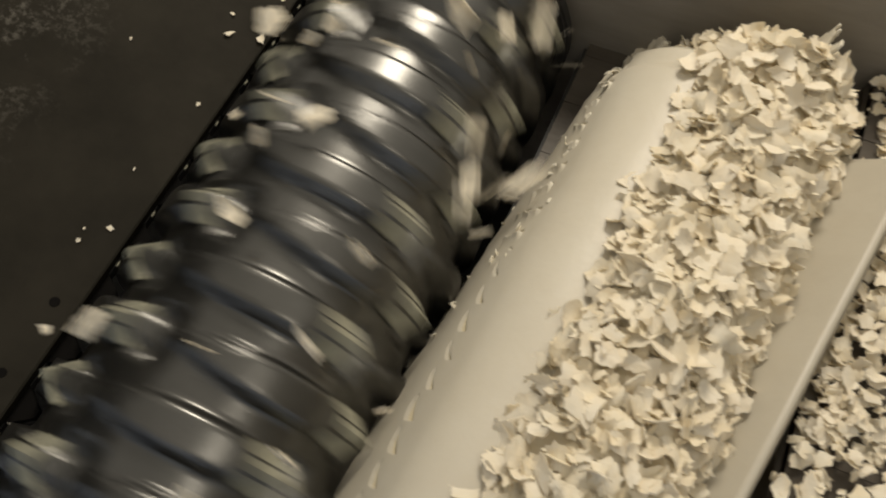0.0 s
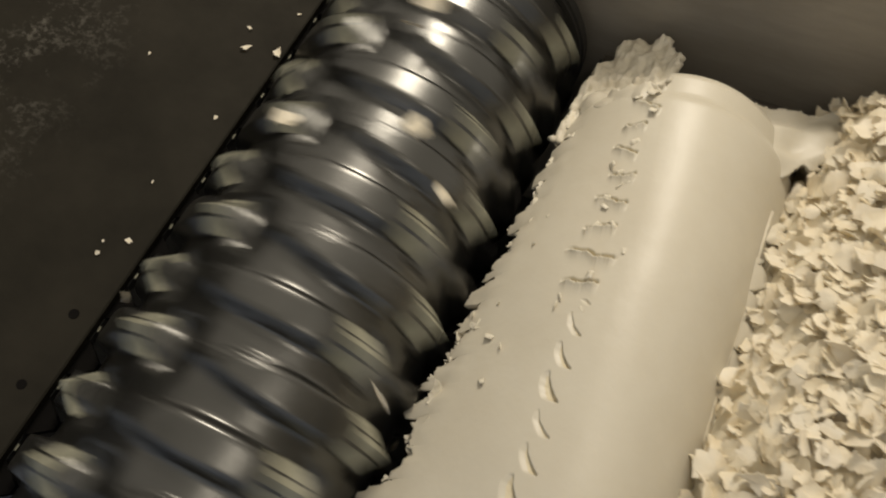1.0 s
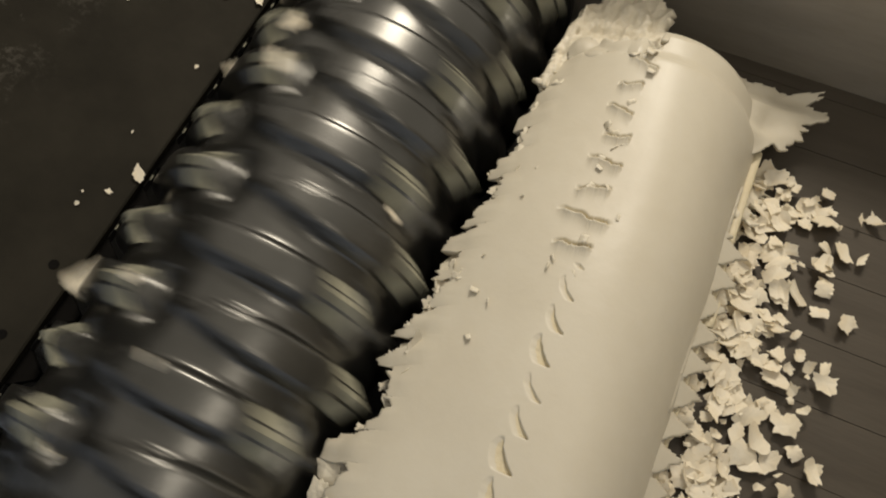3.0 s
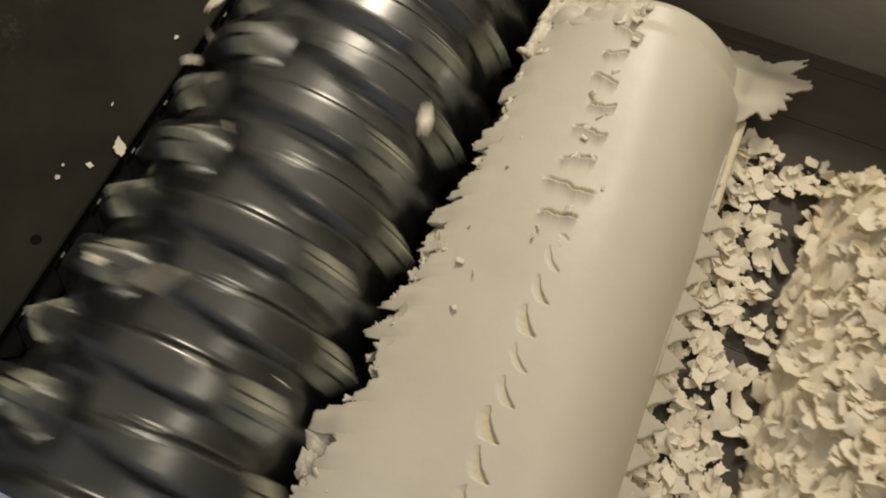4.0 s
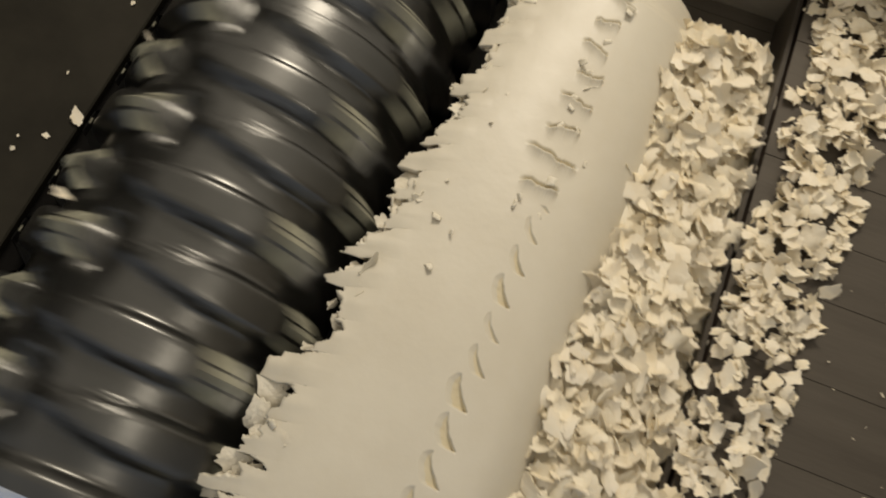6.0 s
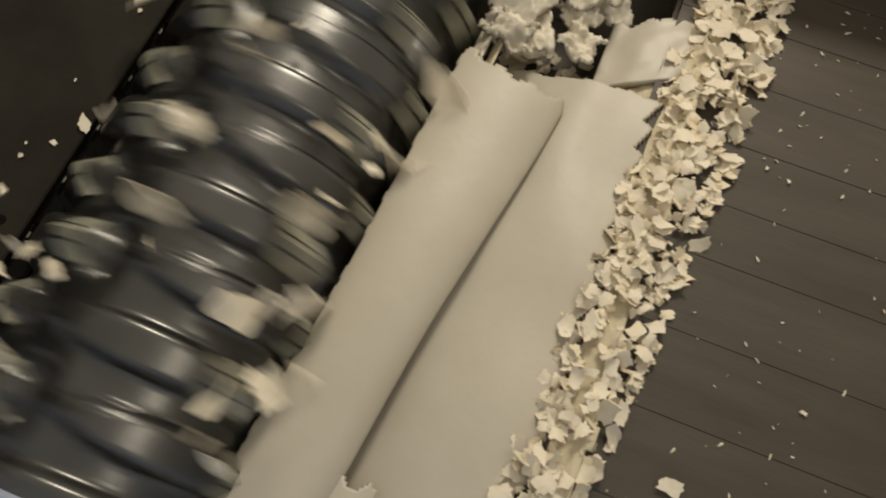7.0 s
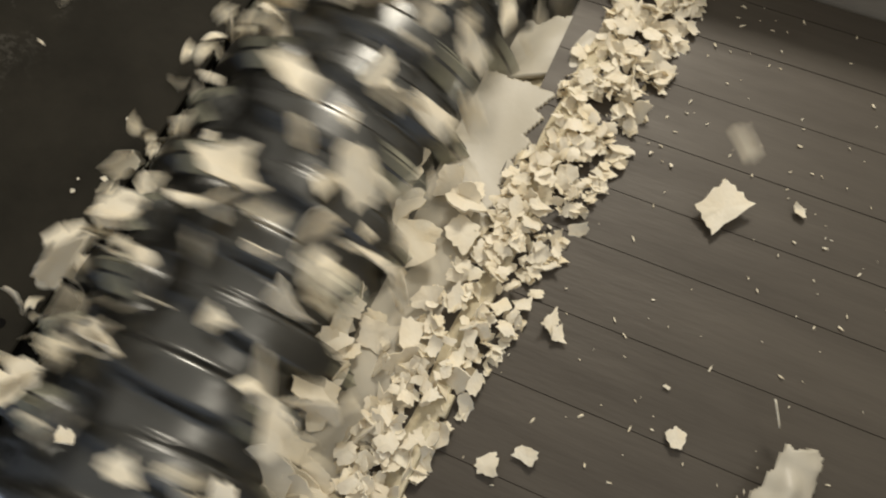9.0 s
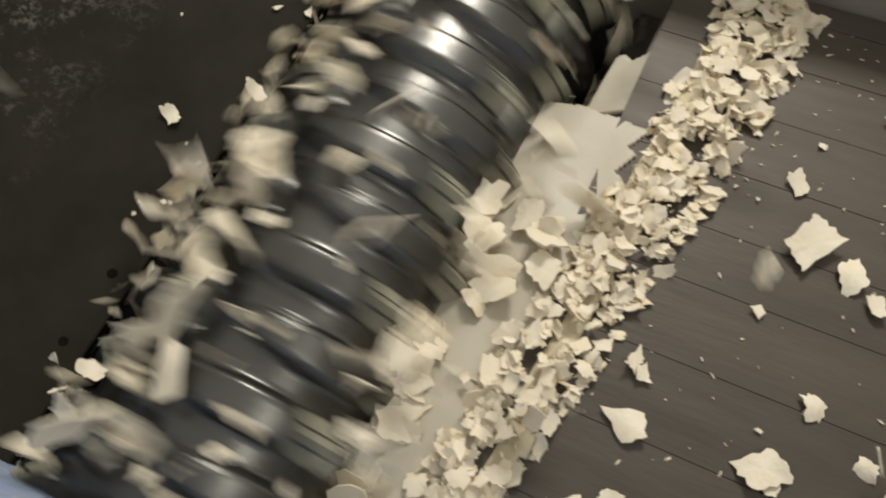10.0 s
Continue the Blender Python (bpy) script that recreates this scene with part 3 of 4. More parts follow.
def build_clump():
    """Torn ends of the pipe wall that stand crumpled behind the sheet."""
    clump = thing("torn_clump", "crumpled torn ends of cream pipe wall", "plastic scraps", at=pose(0.25, 0.0, 0.0))
    rng = random.Random(31)
    for k in range(9):
        cx, cy, cz = rng.uniform(-0.045, 0.045), rng.uniform(-0.035, 0.055), rng.uniform(-0.012, 0.016)
        w, d, a, lean, seed = rng.uniform(0.030, 0.055), rng.uniform(0.030, 0.060), rng.uniform(-0.7, 0.7), rng.uniform(-0.5, 0.6), rng.random() * 50

        def scrap(u, v, cx=cx, cy=cy, cz=cz, w=w, d=d, a=a, lean=lean, seed=seed):
            x, y = (u - 0.5) * w, (v - 0.5) * d
            q = noise.noise(Vector((u * 2.5, v * 2.5, seed)))
            r = noise.noise(Vector((u * 9, v * 9, seed)))
            return cx + x * math.cos(a) - y * math.sin(a), cy + x * math.sin(a) + y * math.cos(a), cz + lean * x + 0.014 * q + 0.004 * r
        sheet_mesh("scrap", scrap, 24, 24, 0.004, TORN if k % 2 else SHEET, clump,
                   lambda u, v, seed=seed: abs(u - 0.5) < 0.42 + 0.16 * rag(v, 7, seed) and abs(v - 0.5) < 0.44 + 0.14 * rag(u, 8, seed + 3))
    return clump


def build_fold():
    fold = thing("folded_strip", "smooth folded cream plastic strip beside the rotor", "plastic strip", at=pose(0.35, 0, 0))

    def over(u, v):
        a = radians(8 + 150 * u)
        w = 0.027 + 0.020 * v + 0.004 * rag(v, 3, 1.2)
        return -0.157 + 0.044 * v + w * math.cos(a), -0.279 + 0.430 * v + 0.02 * u, 0.070 + 0.014 * math.sin(a) + 0.003 * rag(v, 3, 2.2)
    sheet_mesh("panel", over, 36, 150, 0.006, SHEET, fold, lambda u, v: v < 0.965 + 0.03 * rag(u, 5, 5.0) and u < 0.985 + 0.02 * rag(v, 30, 3.0))

    def edge(u, v):
        return -0.172 + 0.018 * u + 0.016 * v, -0.200 + 0.50 * v, 0.056 + 0.026 * u + 0.004 * rag(v, 8, 6.0)
    sheet_mesh("upright_edge", edge, 8, 130, 0.003, TORN, fold, lambda u, v: u < 0.85 + 0.12 * rag(v, 5, 8.0))

    def inner_edge(u, v):
        return -0.156 + 0.010 * u + 0.018 * v, -0.120 + 0.38 * v, 0.066 + 0.020 * u + 0.003 * rag(v, 8, 2.0)
    sheet_mesh("upright_edge", inner_edge, 8, 100, 0.002, HOLLOW, fold, lambda u, v: u < 0.8 + 0.2 * rag(v, 6, 3.0))
    return fold


slab = build_slab()
fold = build_fold()
clump = build_clump()


def build_liner():
    """A leaning strip of pipe wall against the pusher."""
    liner = thing("plastic_strip", "smooth cream plastic strip leaning on the pusher", "plastic strip", at=pose(front(0), 0, 0))

    def top(u, v):
        y = -0.28 + 0.56 * v - 0.01 * u
        return -0.062 + 0.068 * u + 0.21 * (y - 0.08), y, 0.062 + 0.050 * u ** 1.3 + 0.003 * rag(v, 5, 1.0)
    sheet_mesh("panel", top, 16, 120, 0.007, SHEET, liner, lambda u, v: v < 0.97 + 0.03 * rag(u, 5, 7.0))

    def torn(u, v):
        y = -0.28 + 0.54 * v
        return -0.067 + 0.007 * u + 0.21 * (y - 0.08), y, 0.060 + 0.004 * u + 0.003 * rag(v, 5, 1.0)
    sheet_mesh("torn_edge", torn, 5, 160, 0.004, TORN, liner, lambda u, v: u > 0.35 + 0.5 * rag(v, 30, 2.0))
    return liner


liner = build_liner()


# ---- loose chips ----
SMALL = chip_meshes(14, 0.014, 21, False)
MIDDLE = chip_meshes(16, 0.024, 22, True)
LARGE = chip_meshes(12, 0.040, 23, True)


def turned(rng, x, y, z, tilt=50):
    return pose(x, y, z, rng.gauss(0, tilt), rng.gauss(0, tilt), rng.uniform(0, 360))


def heap(name, label, height, x0, x1, y0, y1, picks, rest, seed, base=True, sizes=(0.010, 0.030), at=None, group="", lift=0.0, tilt=26):
    """A heap of chips over a bed: the uppermost chips are parts, the others one joined part."""
    rng = random.Random(seed)
    ob = thing(name, label, "chip heap", group, at)
    if base:
        n, m = 16, 60

        def bed(u, v):
            x, y = x0 + (x1 - x0) * u, y0 + (y1 - y0) * v
            return x, y, max(lift, height(x, y) - 0.011) + 0.002 * noise.noise(Vector((x * 90, y * 90, 0)))
        sheet_mesh("bed", bed, n, m, 0.004, CHIPS, ob, lambda u, v: height(x0 + (x1 - x0) * u, y0 + (y1 - y0) * v) > lift + 0.008)
    verts, faces = [], []
    for i in range(rest):
        x, y = rng.uniform(x0, x1), rng.uniform(y0, y1)
        h = height(x, y)
        if h <= lift:
            continue
        s = rng.uniform(*sizes) * rng.choice((0.6, 0.8, 1, 1))
        v, f = chip_data(rng, s, True)
        m = turned(rng, x, y, max(lift + 0.002, h - rng.uniform(0, 0.010)), tilt)
        b = len(verts)
        verts += [tuple(m @ Vector(p)) for p in v]
        faces += [tuple(b + k for k in q) for q in f]
    me_ob = link_mesh("chip_mass", verts, faces, CHIPS, ob, smooth=True)
    tagged(me_ob, kind="stuff")
    for i in range(picks):
        for _ in range(20):
            x, y = rng.uniform(x0, x1), rng.uniform(y0, y1)
            h = height(x, y)
            if h > lift:
                break
        chip = new("chip", rng.choice(MIDDLE))
        chip.parent = ob
        k = rng.uniform(0.7, 1.35) * (sizes[1] / 0.030)
        chip.matrix_local = turned(rng, x, y, max(lift + 0.003, h + rng.uniform(-0.002, 0.004)), tilt) @ Matrix.Scale(k, 4)
    return ob


def dome(x0, x1, y0, y1, top, low, seed, k=14):
    def height(x, y):
        u, v = (x - x0) / (x1 - x0) * 2 - 1, (y - y0) / (y1 - y0) * 2 - 1
        if abs(u) >= 1 or abs(v) >= 1:
            return -1.0
        e = (1 - u * u) * min(1.0, (1 - abs(v)) * 7)
        return low + (top - low) * e ** 0.6 + 0.012 * noise.noise(Vector((x * k * 2, y * k, seed)))
    return height


pile = heap("chip_pile", "pile of cream plastic chips in front of the pusher", dome(-0.195, -0.012, -0.280, 0.335, 0.135, 0.014, 1.0), -0.195, -0.012, -0.280, 0.335,
            300, 1900, 41, at=pose(front(0), 0, 0))


def ridge_height(x, y):
    c = 0.033 + 0.085 * y - 0.06 * max(0.0, y - 0.15) + 0.007 * noise.noise(Vector((y * 16, 3, 0)))
    w = 0.033 + 0.028 * y + 0.007 * noise.noise(Vector((y * 13, 8, 0)))
    d = (x - c) / w
    gap = noise.noise(Vector((x * 55, y * 55, 4)))
    if abs(d) >= 1 or gap < -0.34:
        return -1.0
    return DECK_Z + 0.015 * (1 - d * d)


ridge = heap("chip_ridge", "long ridge of cream plastic chips along the pusher's edge", ridge_height, -0.030, 0.105, -0.282, 0.358, 295, 1500, 42, base=False,
             sizes=(0.006, 0.023), at=pose(front(0), 0, 0), lift=DECK_Z, tilt=25)
near_heap = heap("chip_heap", "loose heap of large cream plastic flakes on the sheet", dome(-0.16, 0.02, -0.285, -0.05, 0.106, 0.058, 5.0), -0.16, 0.02, -0.285, -0.05,
                 80, 60, 43, base=False, sizes=(0.022, 0.052), at=pose(0.2, 0, 0))

nip_flakes = heap("chip_drift", "drift of large cream plastic flakes beside the rotor", dome(-0.085, 0.012, -0.14, 0.07, 0.084, 0.060, 9.0, 30), -0.085, 0.012, -0.14, 0.07,
                  22, 6, 44, base=False, sizes=(0.016, 0.042), at=pose(0.1, 0, 0), tilt=24)


def build_crumbs():
    rng = random.Random(8)
    verts, faces = [], []
    for i in range(380):
        x, y = rng.uniform(0.06, 0.60), rng.uniform(-0.27, 0.34)
        v, f = chip_data(rng, rng.choice((0.0012, 0.0018, 0.0025, 0.0035)))
        m = turned(rng, x, y, DECK_Z + 0.0012, 14)
        b = len(verts)
        verts += [tuple(m @ Vector((p[0] * 1.6, p[1] * 0.7, p[2]))) for p in v]
        faces += [tuple(b + k for k in q) for q in f]
    ob = link_mesh("crumbs", verts, faces, CHIPS)
    return tagged(ob, "fine cream plastic crumbs strewn on the pusher", "crumbs", kind="stuff")


crumbs = build_crumbs()


def free_chip(rng, mesh, k, label="torn cream plastic chip", group=""):
    ob = new("plastic_chip", mesh)
    ob.scale = (k, k, k)
    return tagged(ob, label, "plastic chip", group)


# chips that lie on the floor beside the pipe
def build_floor_chips():
    rng = random.Random(77)
    ob = thing("scattered_chips", "torn cream plastic chips strewn on the hopper floor", "chips", at=pose(0, 0, 0))
    for i in range(640):
        y = rng.uniform(-0.26, 0.235)
        x = 0.358 + abs(rng.gauss(0, 0.055))
        if x > 0.485 or (x > 0.40 and rng.random() < 0.3):
            continue
        chip = new("chip", rng.choice(MIDDLE))
        chip.parent = ob
        chip.matrix_local = turned(rng, x, y, 0.004 + rng.random() * 0.008, 18) @ Matrix.Scale(rng.choice((0.35, 0.5, 0.7, 0.9, 1.15)), 4)
    return ob


floor_chips = build_floor_chips()

# chips that come to rest on the pusher: x from its edge, y, size, time of landing (0: there from the start)
LANDED = [(0.208, 0.105, 0.040, 9.75), (0.151, 0.170, 0.027, 9.8), (0.161, 0.213, 0.012, 9.7), (0.207, 0.257, 0.020, 9.8),
          (0.153, 0.051, 0.018, 9.6), (0.209, -0.003, 0.027, 9.85), (0.188, -0.061, 0.050, 9.85), (0.275, -0.050, 0.040, 9.7), (0.250, -0.031, 0.024, 9.9),
          (0.094, -0.068, 0.040, 9.5), (0.092, -0.029, 0.024, 9.0), (0.139, 0.241, 0.036, 10.05), (0.183, 0.024, 0.031, 10.05),
          (0.195, -0.068, 0.022, 8.2), (0.176, 0.119, 0.064, 7.9), (0.232, 0.144, 0.020, 8.3), (0.230, 0.090, 0.030, 9.1), (0.103, -0.122, 0.027, 7.0),
          (0.078, -0.139, 0.027, 7.6), (0.083, -0.023, 0.027, 8.1), (0.178, -0.035, 0.008, 0), (0.127, 0.145, 0.006, 0), (0.108, 0.150, 0.006, 0), (0.300, 0.12, 0.010, 9.7)]
# chips that lie on the sloping plate: x, y, size, time of landing
ON_PLATE = [(-0.154, 0.175, 0.014, 0), (-0.127, 0.185, 0.013, 0), (-0.138, -0.049, 0.007, 0), (-0.139, 0.092, 0.005, 0), (-0.163, 0.196, 0.007, 0), (-0.224, 0.121, 0.005, 0),
            (-0.151, 0.008, 0.004, 0), (-0.132, 0.237, 0.005, 0), (-0.155, -0.059, 0.004, 0), (-0.126, -0.024, 0.017, 2.4), (-0.153, -0.070, 0.005, 0),
            (-0.176, 0.024, 0.024, 9.1), (-0.126, 0.082, 0.024, 9.2), (-0.132, -0.005, 0.009, 9.2), (-0.133, -0.047, 0.006, 9.2)]


def chip_for(rng, size, label, group):
    mesh, full = (LARGE, 0.040) if size > 0.032 else (MIDDLE, 0.024) if size > 0.013 else (SMALL, 0.014)
    return free_chip(rng, rng.choice(mesh), size / full, label, group)


def flight(rng, start, t1, rest):
    """Rows of a thrown chip: still at start, a short arc from t1 - 0.4 to t1, then rest(t)."""
    rows = []
    t0 = max(0.02, t1 - 0.45)
    spin = [rng.uniform(-60, 60) for _ in range(3)]
    rows.append((0, pose(*start)))
    if t0 > 0.1:
        rows.append((t0, pose(*start)))
    goal = rest(t1)
    for k in range(1, 5):
        f = k / 5
        x, y = start[0] + (goal[0] - start[0]) * f, start[1] + (goal[1] - start[1]) * f
        z = start[2] + (goal[2] - start[2]) * f + 4 * 0.24 * f * (1 - f)
        rows.append((t0 + (t1 - t0) * f, pose(x, y, z, goal[3] + spin[0] * (5 - k), goal[4] + spin[1] * (5 - k), goal[5] + spin[2] * (5 - k))))
    t = t1
    while t < 10.0:
        rows.append((t, pose(*rest(t))))
        t += 0.25
    rows.append((10.2 if t1 > 10 else 10.0, pose(*rest(10.0))))
    seen, out = set(), []
    for t, m in rows:
        if frame(t) not in seen:
            seen.add(frame(t))
            out.append((t, m))
    return out


LANDING = []


def build_landed():
    rng = random.Random(5)
    for dx, y, size, t1 in LANDED:
        size *= 0.85
        ob = chip_for(rng, size, "torn cream plastic flake lying on the pusher", "flakes on the pusher")
        a, b, c = rng.gauss(0, 9), rng.gauss(0, 9), rng.uniform(0, 360)
        z = DECK_Z + size * 0.16 + 0.001
        LANDING.append((ob, (0.03, y * 0.8, 0.0), t1, lambda t, dx=dx, y=y, z=z, a=a, b=b, c=c: (front(t) + dx, y, z, a, b, c)))
    for x, y, size, t1 in ON_PLATE:
        ob = chip_for(rng, size, "small torn plastic chip lying on the steel plate", "chips on the plate")
        a, b, c = rng.gauss(0, 8), SLOPE + rng.gauss(0, 8), rng.uniform(0, 360)
        z = plate_z(x) + size * 0.12 + 0.0008
        LANDING.append((ob, (-0.03, y, 0.0), t1, lambda t, x=x, y=y, z=z, a=a, b=b, c=c: (x, y, z, a, b, c)))


build_landed()


def build_lump():
    """The thick torn lump that drops on the pusher."""
    lump = thing("plastic_lump", "thick torn lump of cream plastic on the pusher", "plastic lump", at=pose(0.5, 0, 0.1))

    def top(u, v):
        w = noise.noise(Vector((u * 3, v * 4, 6)))
        return -0.026 + 0.046 * u + 0.012 * v, -0.048 + 0.070 * v, 0.010 + 0.014 * math.sin(u * 3.0) + 0.006 * w
    sheet_mesh("torn_wall", top, 26, 44, 0.009, SHEET, lump, lambda u, v: abs(u - 0.58 + 0.16 * (1 - v)) < 0.44 + 0.18 * rag(v, 6, 1.0) - 0.14 * v and v < 0.94 + 0.08 * rag(u, 6, 2.0))

    def hair(u, v):
        return -0.006 + 0.0016 * v - 0.008 * u, 0.030 + 0.016 * u, 0.016 + 0.010 * u
    sheet_mesh("shaving", hair, 6, 1, 0.0012, TORN, lump)
    return lump


lump = build_lump()


# chips thrown round by the rotor: seconds between which each is in the air
def build_flying():
    rng = random.Random(99)
    out = []
    spans = [(0.0, 0.95)] * 44 + [(0.0, 5.0)] * 10 + [(2.0, 6.4)] * 8 + [(6.55, 10.0)] * 78 + [(7.1, 10.0)] * 74 + [(7.7, 10.0)] * 44
    for t0, t1 in spans:
        size = rng.choice((0.014, 0.018, 0.022, 0.026, 0.032, 0.040, 0.050)) * (0.72 if t0 < 6 else 0.95)
        if 7 < t0 < 8 and len(out) % 9 == 0:
            size = rng.uniform(0.044, 0.066)
        ob = chip_for(rng, size, "torn cream plastic chip thrown up by the rotor", "chips in the air")
        out.append((ob, t0, t1, rng.random() * 6.283, rng.uniform(-0.25, 0.34), rng.uniform(11.0, 15.5), rng.uniform(0.136, 0.150), rng.choice((0.0, 0.008, 0.015, 0.022, 0.032, 0.048)), rng.random()))
    return out


FLYING = build_flying()


def build_flurries():
    """Rows of smaller chips that the rotor carries round together, out of the pan below it."""
    rng = random.Random(404)
    out = []
    for t0 in (6.7, 6.8, 7.0, 7.1, 7.3, 7.5, 7.6, 7.7, 7.8, 7.9, 8.0, 8.1, 8.2, 8.2, 8.3, 8.4, 8.5, 8.5, 8.6, 8.6, 8.7, 8.7, 8.8, 8.8, 8.9, 8.9):
        verts, faces = [], []
        for k in range(7 if t0 < 7.4 else 10):
            size = rng.choice((0.012, 0.016, 0.020, 0.026, 0.032)) * (1.5 if t0 < 7.4 else 1.0)
            v, f = chip_data(rng, size, True)
            a, r, y = rng.uniform(-0.42, 0.42), rng.uniform(0.134, 0.158), -0.25 + 0.58 * (k + rng.random()) / 10
            m = Matrix.Rotation(a, 4, "Y") @ turned(rng, 0, y, r, 60)
            b = len(verts)
            verts += [tuple(m @ Vector(p)) for p in v]
            faces += [tuple(b + q for q in c) for c in f]
        ob = link_mesh("chip_flurry", verts, faces, CHIPS, smooth=True)
        tagged(ob, "cream plastic chips whirled round by the rotor", "chips", "flurries round the rotor", kind="stuff")
        out.append((ob, t0, rng.uniform(11.5, 14.8)))
    return out


FLURRIES = build_flurries()


def orbit_rows(t0, t1, phase, y, speed, r0, throw, seed):
    """A chip carried up behind the rotor, thrown over its top and drawn down at the pusher's side."""
    rng = random.Random(seed)
    hidden = pose(0.0, y, AXIS_Z - 0.02)
    rows = []
    ax = [rng.uniform(-1, 1) for _ in range(3)]
    axis = Vector(ax).normalized()
    step = 0.1
    n = int(round((t1 - t0) / step))
    if t0 > 0:
        rows += [(0.0, hidden), (t0 - 0.1, hidden)]
    tumble = rng.uniform(0.5, 1.3)
    base = Matrix.Rotation(rng.random() * 3, 4, "X") @ Matrix.Rotation(rng.random() * 3, 4, "Z")
    drift = rng.uniform(-0.03, 0.03)
    for k in range(n + 1):
        t = t0 + k * step
        a = phase + speed * (t - (t0 if t0 > 0 else 0))
        a -= 0.6 * math.sin(a)
        up = max(0.0, math.cos(a - 0.15))
        r = r0 + throw * up ** 1.5
        x, z = AXIS_X + r * math.sin(a), AXIS_Z + r * math.cos(a)
        if x > 0.11 and z < 0.07:
            x, z = AXIS_X + 0.124 * math.sin(a), AXIS_Z + 0.124 * math.cos(a)
        if x < -0.07 and z < 0.13:
            x, z = AXIS_X + 0.127 * math.sin(a), AXIS_Z + 0.127 * math.cos(a)
        yy = max(-0.275, min(0.335, y + drift * math.sin(1.3 * t + phase)))
        rows.append((t, Matrix.Translation((x, yy, z)) @ Matrix.Rotation(tumble * k, 4, axis) @ base))
    if t1 < 10:
        rows += [(t1 + 0.15, hidden), (10.0, hidden)]
    return rows


# ---- what moves ----
def ride(ob, base=(0, 0, 0)):
    walk(ob, [(t, pose(x + base[0], base[1], base[2])) for t, x in FRONT])


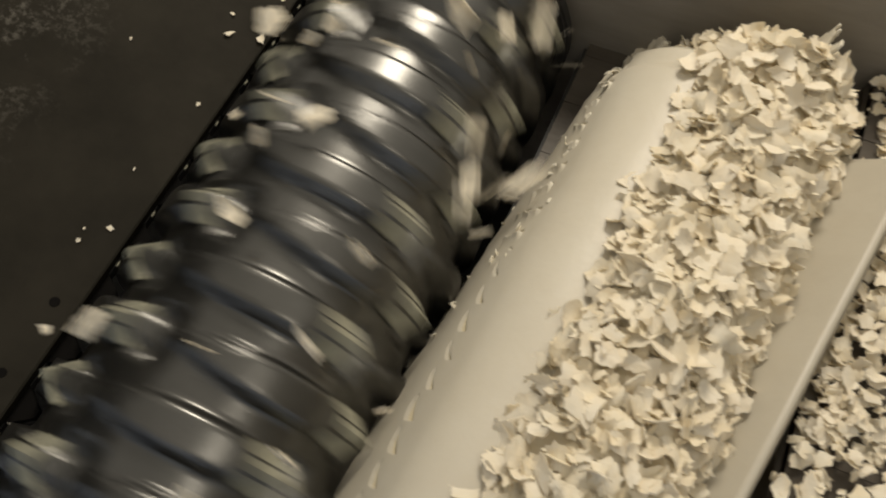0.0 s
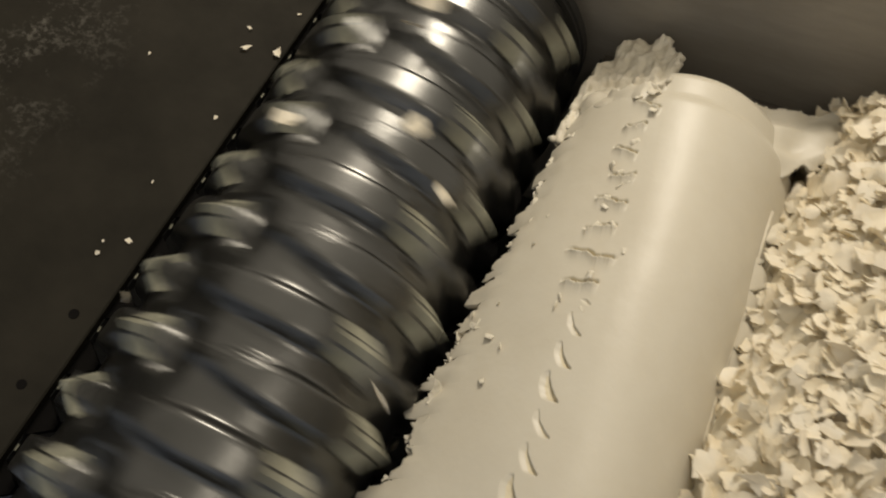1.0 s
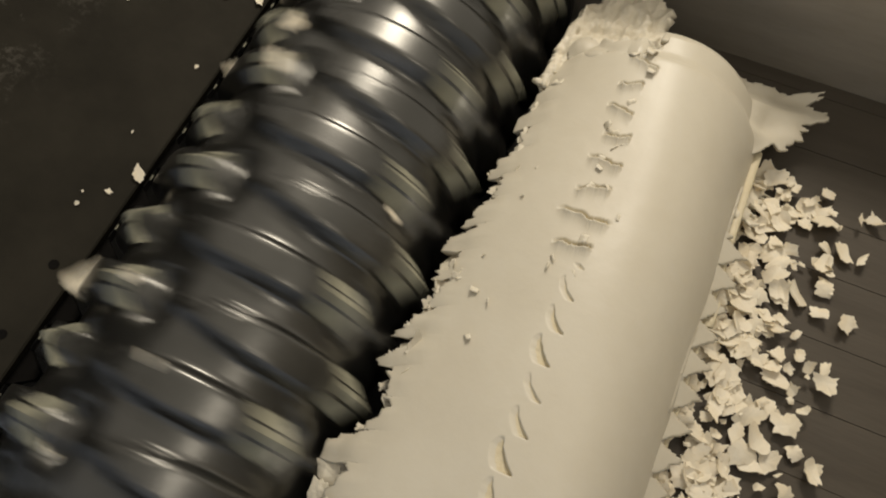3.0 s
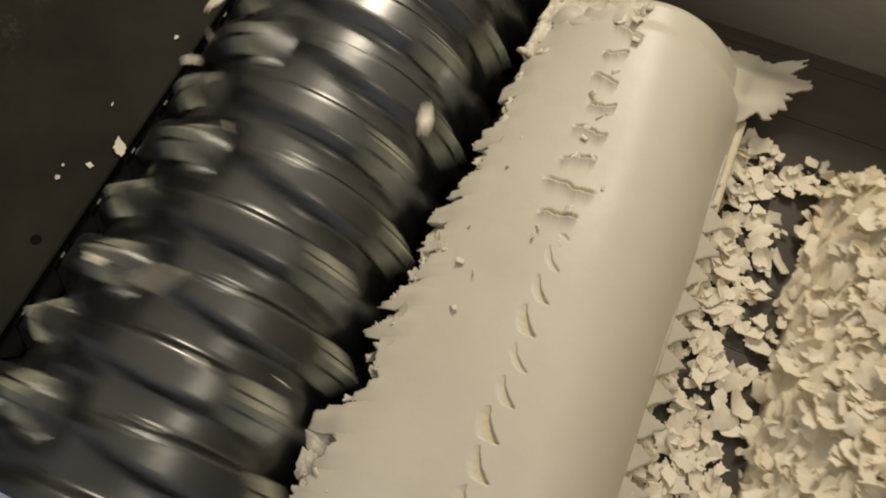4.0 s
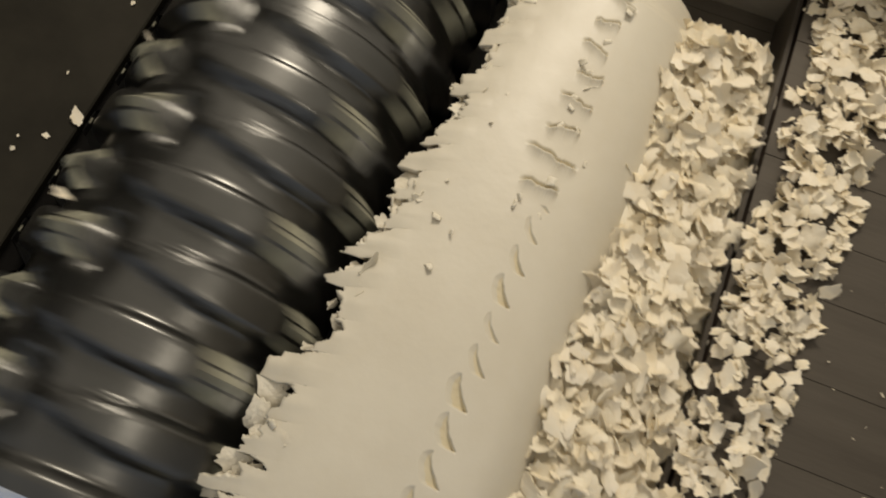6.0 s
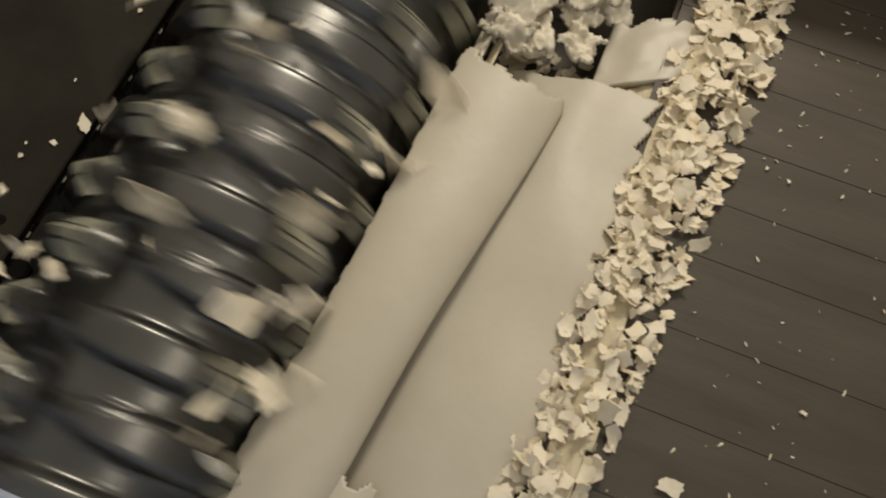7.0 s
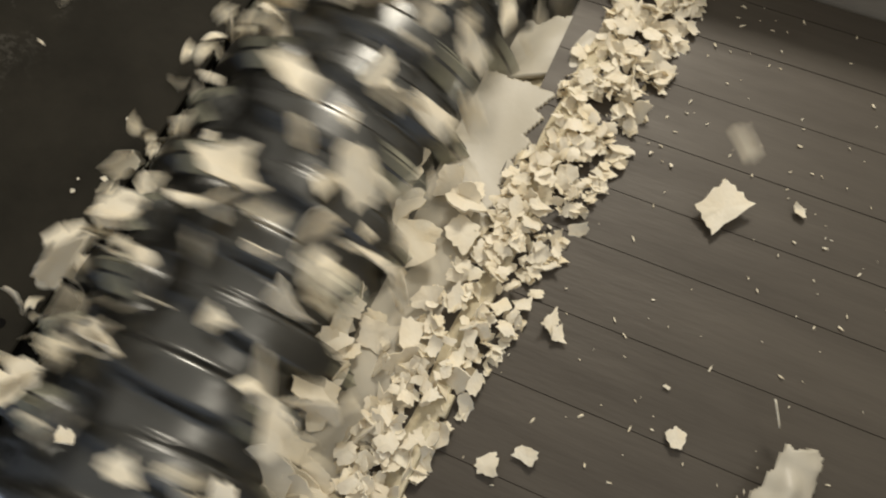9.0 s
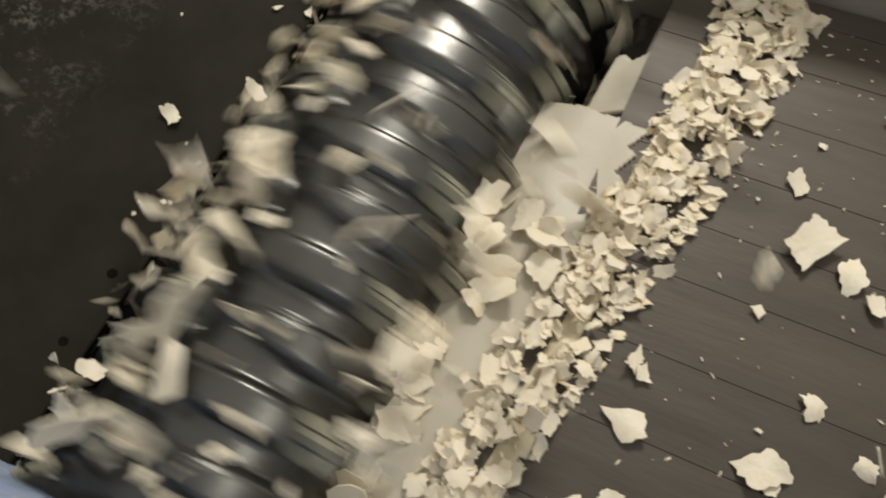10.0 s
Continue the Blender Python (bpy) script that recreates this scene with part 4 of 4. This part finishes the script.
def motions():
    turn = 360.0 / ROWS
    walk(rotor, [(i / 30, pose(AXIS_X, 0, AXIS_Z) @ Matrix.Rotation(radians(turn * i / 3 + 2.0), 4, "Y")) for i in range(301)])
    for ob in (pusher, crumbs):
        ride(ob)
    walk(ridge, [(t, pose(x, 0, 0, 0, 0, -6 if t > 9.2 else -3 if t > 8.8 else 0)) for t, x in FRONT])
    # the pipe rolls back as the pusher leaves it, then is rolled and drawn into the rotor
    cx, cz = SHELL_C
    walk(shell, [(0, pose(cx - 0.026, 0.026, cz - 0.002, 0, -48, -7)), (0.4, pose(cx - 0.010, 0.026, cz, 0, -40, -1)), (0.7, pose(cx - 0.008, 0.014, cz, 0, -22, 0)), (1.0, pose(cx + 0.004, 0.004, cz, 0, -13, 0)),
                 (1.2, pose(cx, 0, cz, 0, -2, 0)), (1.5, pose(cx, 0, cz)), (1.8, pose(cx, 0, cz)), (5.0, pose(cx, 0, cz)), (5.3, pose(cx, 0, cz)), (5.8, pose(cx - 0.008, 0, cz + 0.004, 0, 10, -2)),
                 (6.3, pose(cx - 0.012, 0, cz + 0.002, 0, 29, -5)), (6.4, pose(cx - 0.100, 0, cz - 0.030, 0, 42, 0)), (6.48, pose(AXIS_X, 0, AXIS_Z - 0.02, 0, 66, 0)), (6.7, pose(AXIS_X, 0, -0.20, 0, 90, 0)),
                 (7.0, pose(AXIS_X, 0, -0.21, 0, 92, 0)), (10.0, pose(AXIS_X, 0, -0.21, 0, 92, 0))])
    walk(liner, [(t, pose(x - (0.008 if t < 0.2 else 0.020), 0, 0 if t < 2 else -0.075)) for t, x in FRONT if t <= 5.2] + [(5.8, pose(0.34, 0, -0.06, 2, 14, 4)), (6.15, pose(0.20, 0.03, -0.045, 5.7, 36, 6.8)), (6.28, pose(0.190, 0.03, 0.028, 5.7, 36, 6.8)), (6.34, pose(0.190, 0.03, 0.026, 5.7, 35, 6.8)), (6.42, pose(0.190, 0.03, 0.014, 5.7, 34, 6.8)),
          (6.66, pose(0.178, 0.03, 0.014, 5.7, 36, 6.8)), (6.78, pose(0.10, 0.03, 0.0, 5.7, 58, 9.6)), (6.9, pose(0.0, 0.01, -0.04, 5.7, 70, 9.6)), (7.3, pose(0.0, 0.01, -0.15, 5.7, 80, 6)), (10.0, pose(0.0, 0.01, -0.15, 5.7, 80, 6))])
    walk(pile, [(t, pose(x - 0.018, 0, 0.018, 0, 0, -6) if t < 1 else pose(x - 0.018, 0, 0.006, 0, 0, -6) if t < 2 else pose(x + 0.036, -0.095, -0.030)) for t, x in FRONT if t <= 5.2] +
         [(5.8, pose(0.462, -0.06, -0.040)), (6.3, pose(0.43, -0.02, -0.054)), (6.4, pose(0.43, -0.02, -0.084)), (6.5, pose(0.43, -0.02, -0.094)), (6.7, pose(0.41, 0, -0.10)), (7.0, pose(0.36, 0, -0.145)), (7.3, pose(0.22, 0, -0.16)), (10.0, pose(0.18, 0, -0.14))])
    # the lower wall lies in the pipe, then slides before the pusher and climbs the rotor as it is eaten
    walk(slab, [(0, pose(0.33, -0.01, -0.045)), (6.1, pose(0.33, -0.01, -0.045)), (6.3, pose(0.345, 0, -0.022)), (6.45, pose(0.338, 0, -0.010, 0, -5, 0)), (6.55, pose(0.340, 0, -0.004, 0, -4, 0)),
                (6.7, pose(0.325, 0, 0.001))] + [(t, pose(front(t) + 0.010, 0, 0.004)) for t in (7.0, 7.25, 7.5)] +
         [(7.75, pose(front(7.75) + 0.010, 0, 0.010, 0, 8, 0)), (8.0, pose(front(8.0) + 0.010, 0, 0.016, 0, 17, 0)), (8.15, pose(front(8.15) + 0.006, 0, 0.008, 0, 10, 0)), (8.35, pose(front(8.35) + 0.008, 0, 0.0)),
          (8.7, pose(front(8.7) + 0.010, 0, 0.002)), (9.2, pose(front(9.2) + 0.010, 0, 0.002, 0, 0, -3)), (9.6, pose(front(9.6) + 0.014, 0, 0.002, 0, 0, -4)), (10.0, pose(front(10.0) + 0.014, 0, 0.002, 0, 0, -4))])
    walk(fold, [(0, pose(0.39, 0, -0.032)), (5.9, pose(0.39, 0, -0.032)), (6.25, pose(0.318, 0, -0.012)), (6.5, pose(0.316, 0, -0.006)), (6.66, pose(0.315, 0, -0.004)), (6.8, pose(0.312, 0, 0.0)), (7.0, pose(0.300, 0, 0)), (7.2, pose(0.280, 0, 0.002, 1, 2, 0)),
                (7.35, pose(0.260, 0, 0.0, 9, 6, 0)), (7.5, pose(0.236, 0, 0.0, 16, 9, 0)), (7.65, pose(0.212, 0, -0.006, 18, 19, 0)), (7.8, pose(0.182, 0, -0.03, 14, 14, 0)), (7.95, pose(0.150, 0, -0.05)), (10.0, pose(0.149, 0, -0.05))])
    walk(clump, [(0, pose(0.255, 0.18, 0.028)), (6.2, pose(0.255, 0.18, 0.028)), (6.5, pose(0.235, 0.225, 0.055)), (6.8, pose(0.225, 0.225, 0.072)), (7.0, pose(0.208, 0.222, 0.076)), (7.5, pose(0.160, 0.222, 0.078, 0, 6, 0)),
                 (7.75, pose(0.120, 0.215, 0.066, 0, 20, 0)), (7.95, pose(0.02, 0.20, 0.015, 0, 50, 0)), (10.0, pose(0.012, 0.20, 0.018, 0, 60, 0))])
    walk(nip_flakes, [(0, pose(0.03, 0, -0.08)), (7.7, pose(0.03, 0, -0.08)), (8.0, pose(0.12, 0, -0.04)), (8.4, pose(front(8.4), 0, 0)), (9.0, pose(front(9.0), 0, 0.004)), (9.5, pose(front(9.5), 0, 0.004)), (10.0, pose(front(10.0), 0, 0.004))])
    walk(near_heap, [(t, pose(x, 0, -0.10 if t < 7.4 else -0.032 if t < 7.9 else 0.006 if t < 8.4 else -0.006 if t < 9 else -0.020 if t < 9.2 else -0.034)) for t, x in FRONT])
    walk(floor_chips, [(t, pose(0 if t < 1 else min(0.0, x - 0.49), 0, 0)) for t, x in FRONT])
    for ob, start, t1, rest in LANDING:
        rng = random.Random(t1)
        if t1 == 0:
            walk(ob, [(t, pose(*rest(t))) for t, _ in FRONT])
        else:
            walk(ob, flight(rng, start, t1, rest))
    spot = lambda t: (front(t) + 0.264, -0.066, DECK_Z + 0.002, 0, 0, 8)
    walk(lump, [(0, pose(0.02, -0.1, 0.0)), (7.6, pose(0.02, -0.1, 0.0)), (7.75, pose(0.15, -0.09, 0.24, 30, 20, -60)), (7.9, pose(0.355, -0.09, 0.24, 20, 10, -30)), (8.0, pose(0.392, -0.085, 0.19, 14, 6, -12)),
                (8.2, pose(*spot(8.2)))] + [(t, pose(*spot(t))) for t in (8.5, 9.0, 9.5, 10.0)])
    for ob, t0, t1, phase, y, speed, r0, throw, seed in FLYING:
        walk(ob, orbit_rows(t0, t1, phase, y, speed, r0, throw, seed))
    for ob, t0, speed in FLURRIES:
        rest = pose(AXIS_X, 0, AXIS_Z, 0, 180, 0)
        walk(ob, [(0, rest), (t0, rest)] + [(t0 + k / 10, pose(AXIS_X, 0, AXIS_Z) @ Matrix.Rotation(math.pi + speed * k / 10, 4, "Y")) for k in range(1, int(round((10 - t0) * 10)) + 1)])


motions()
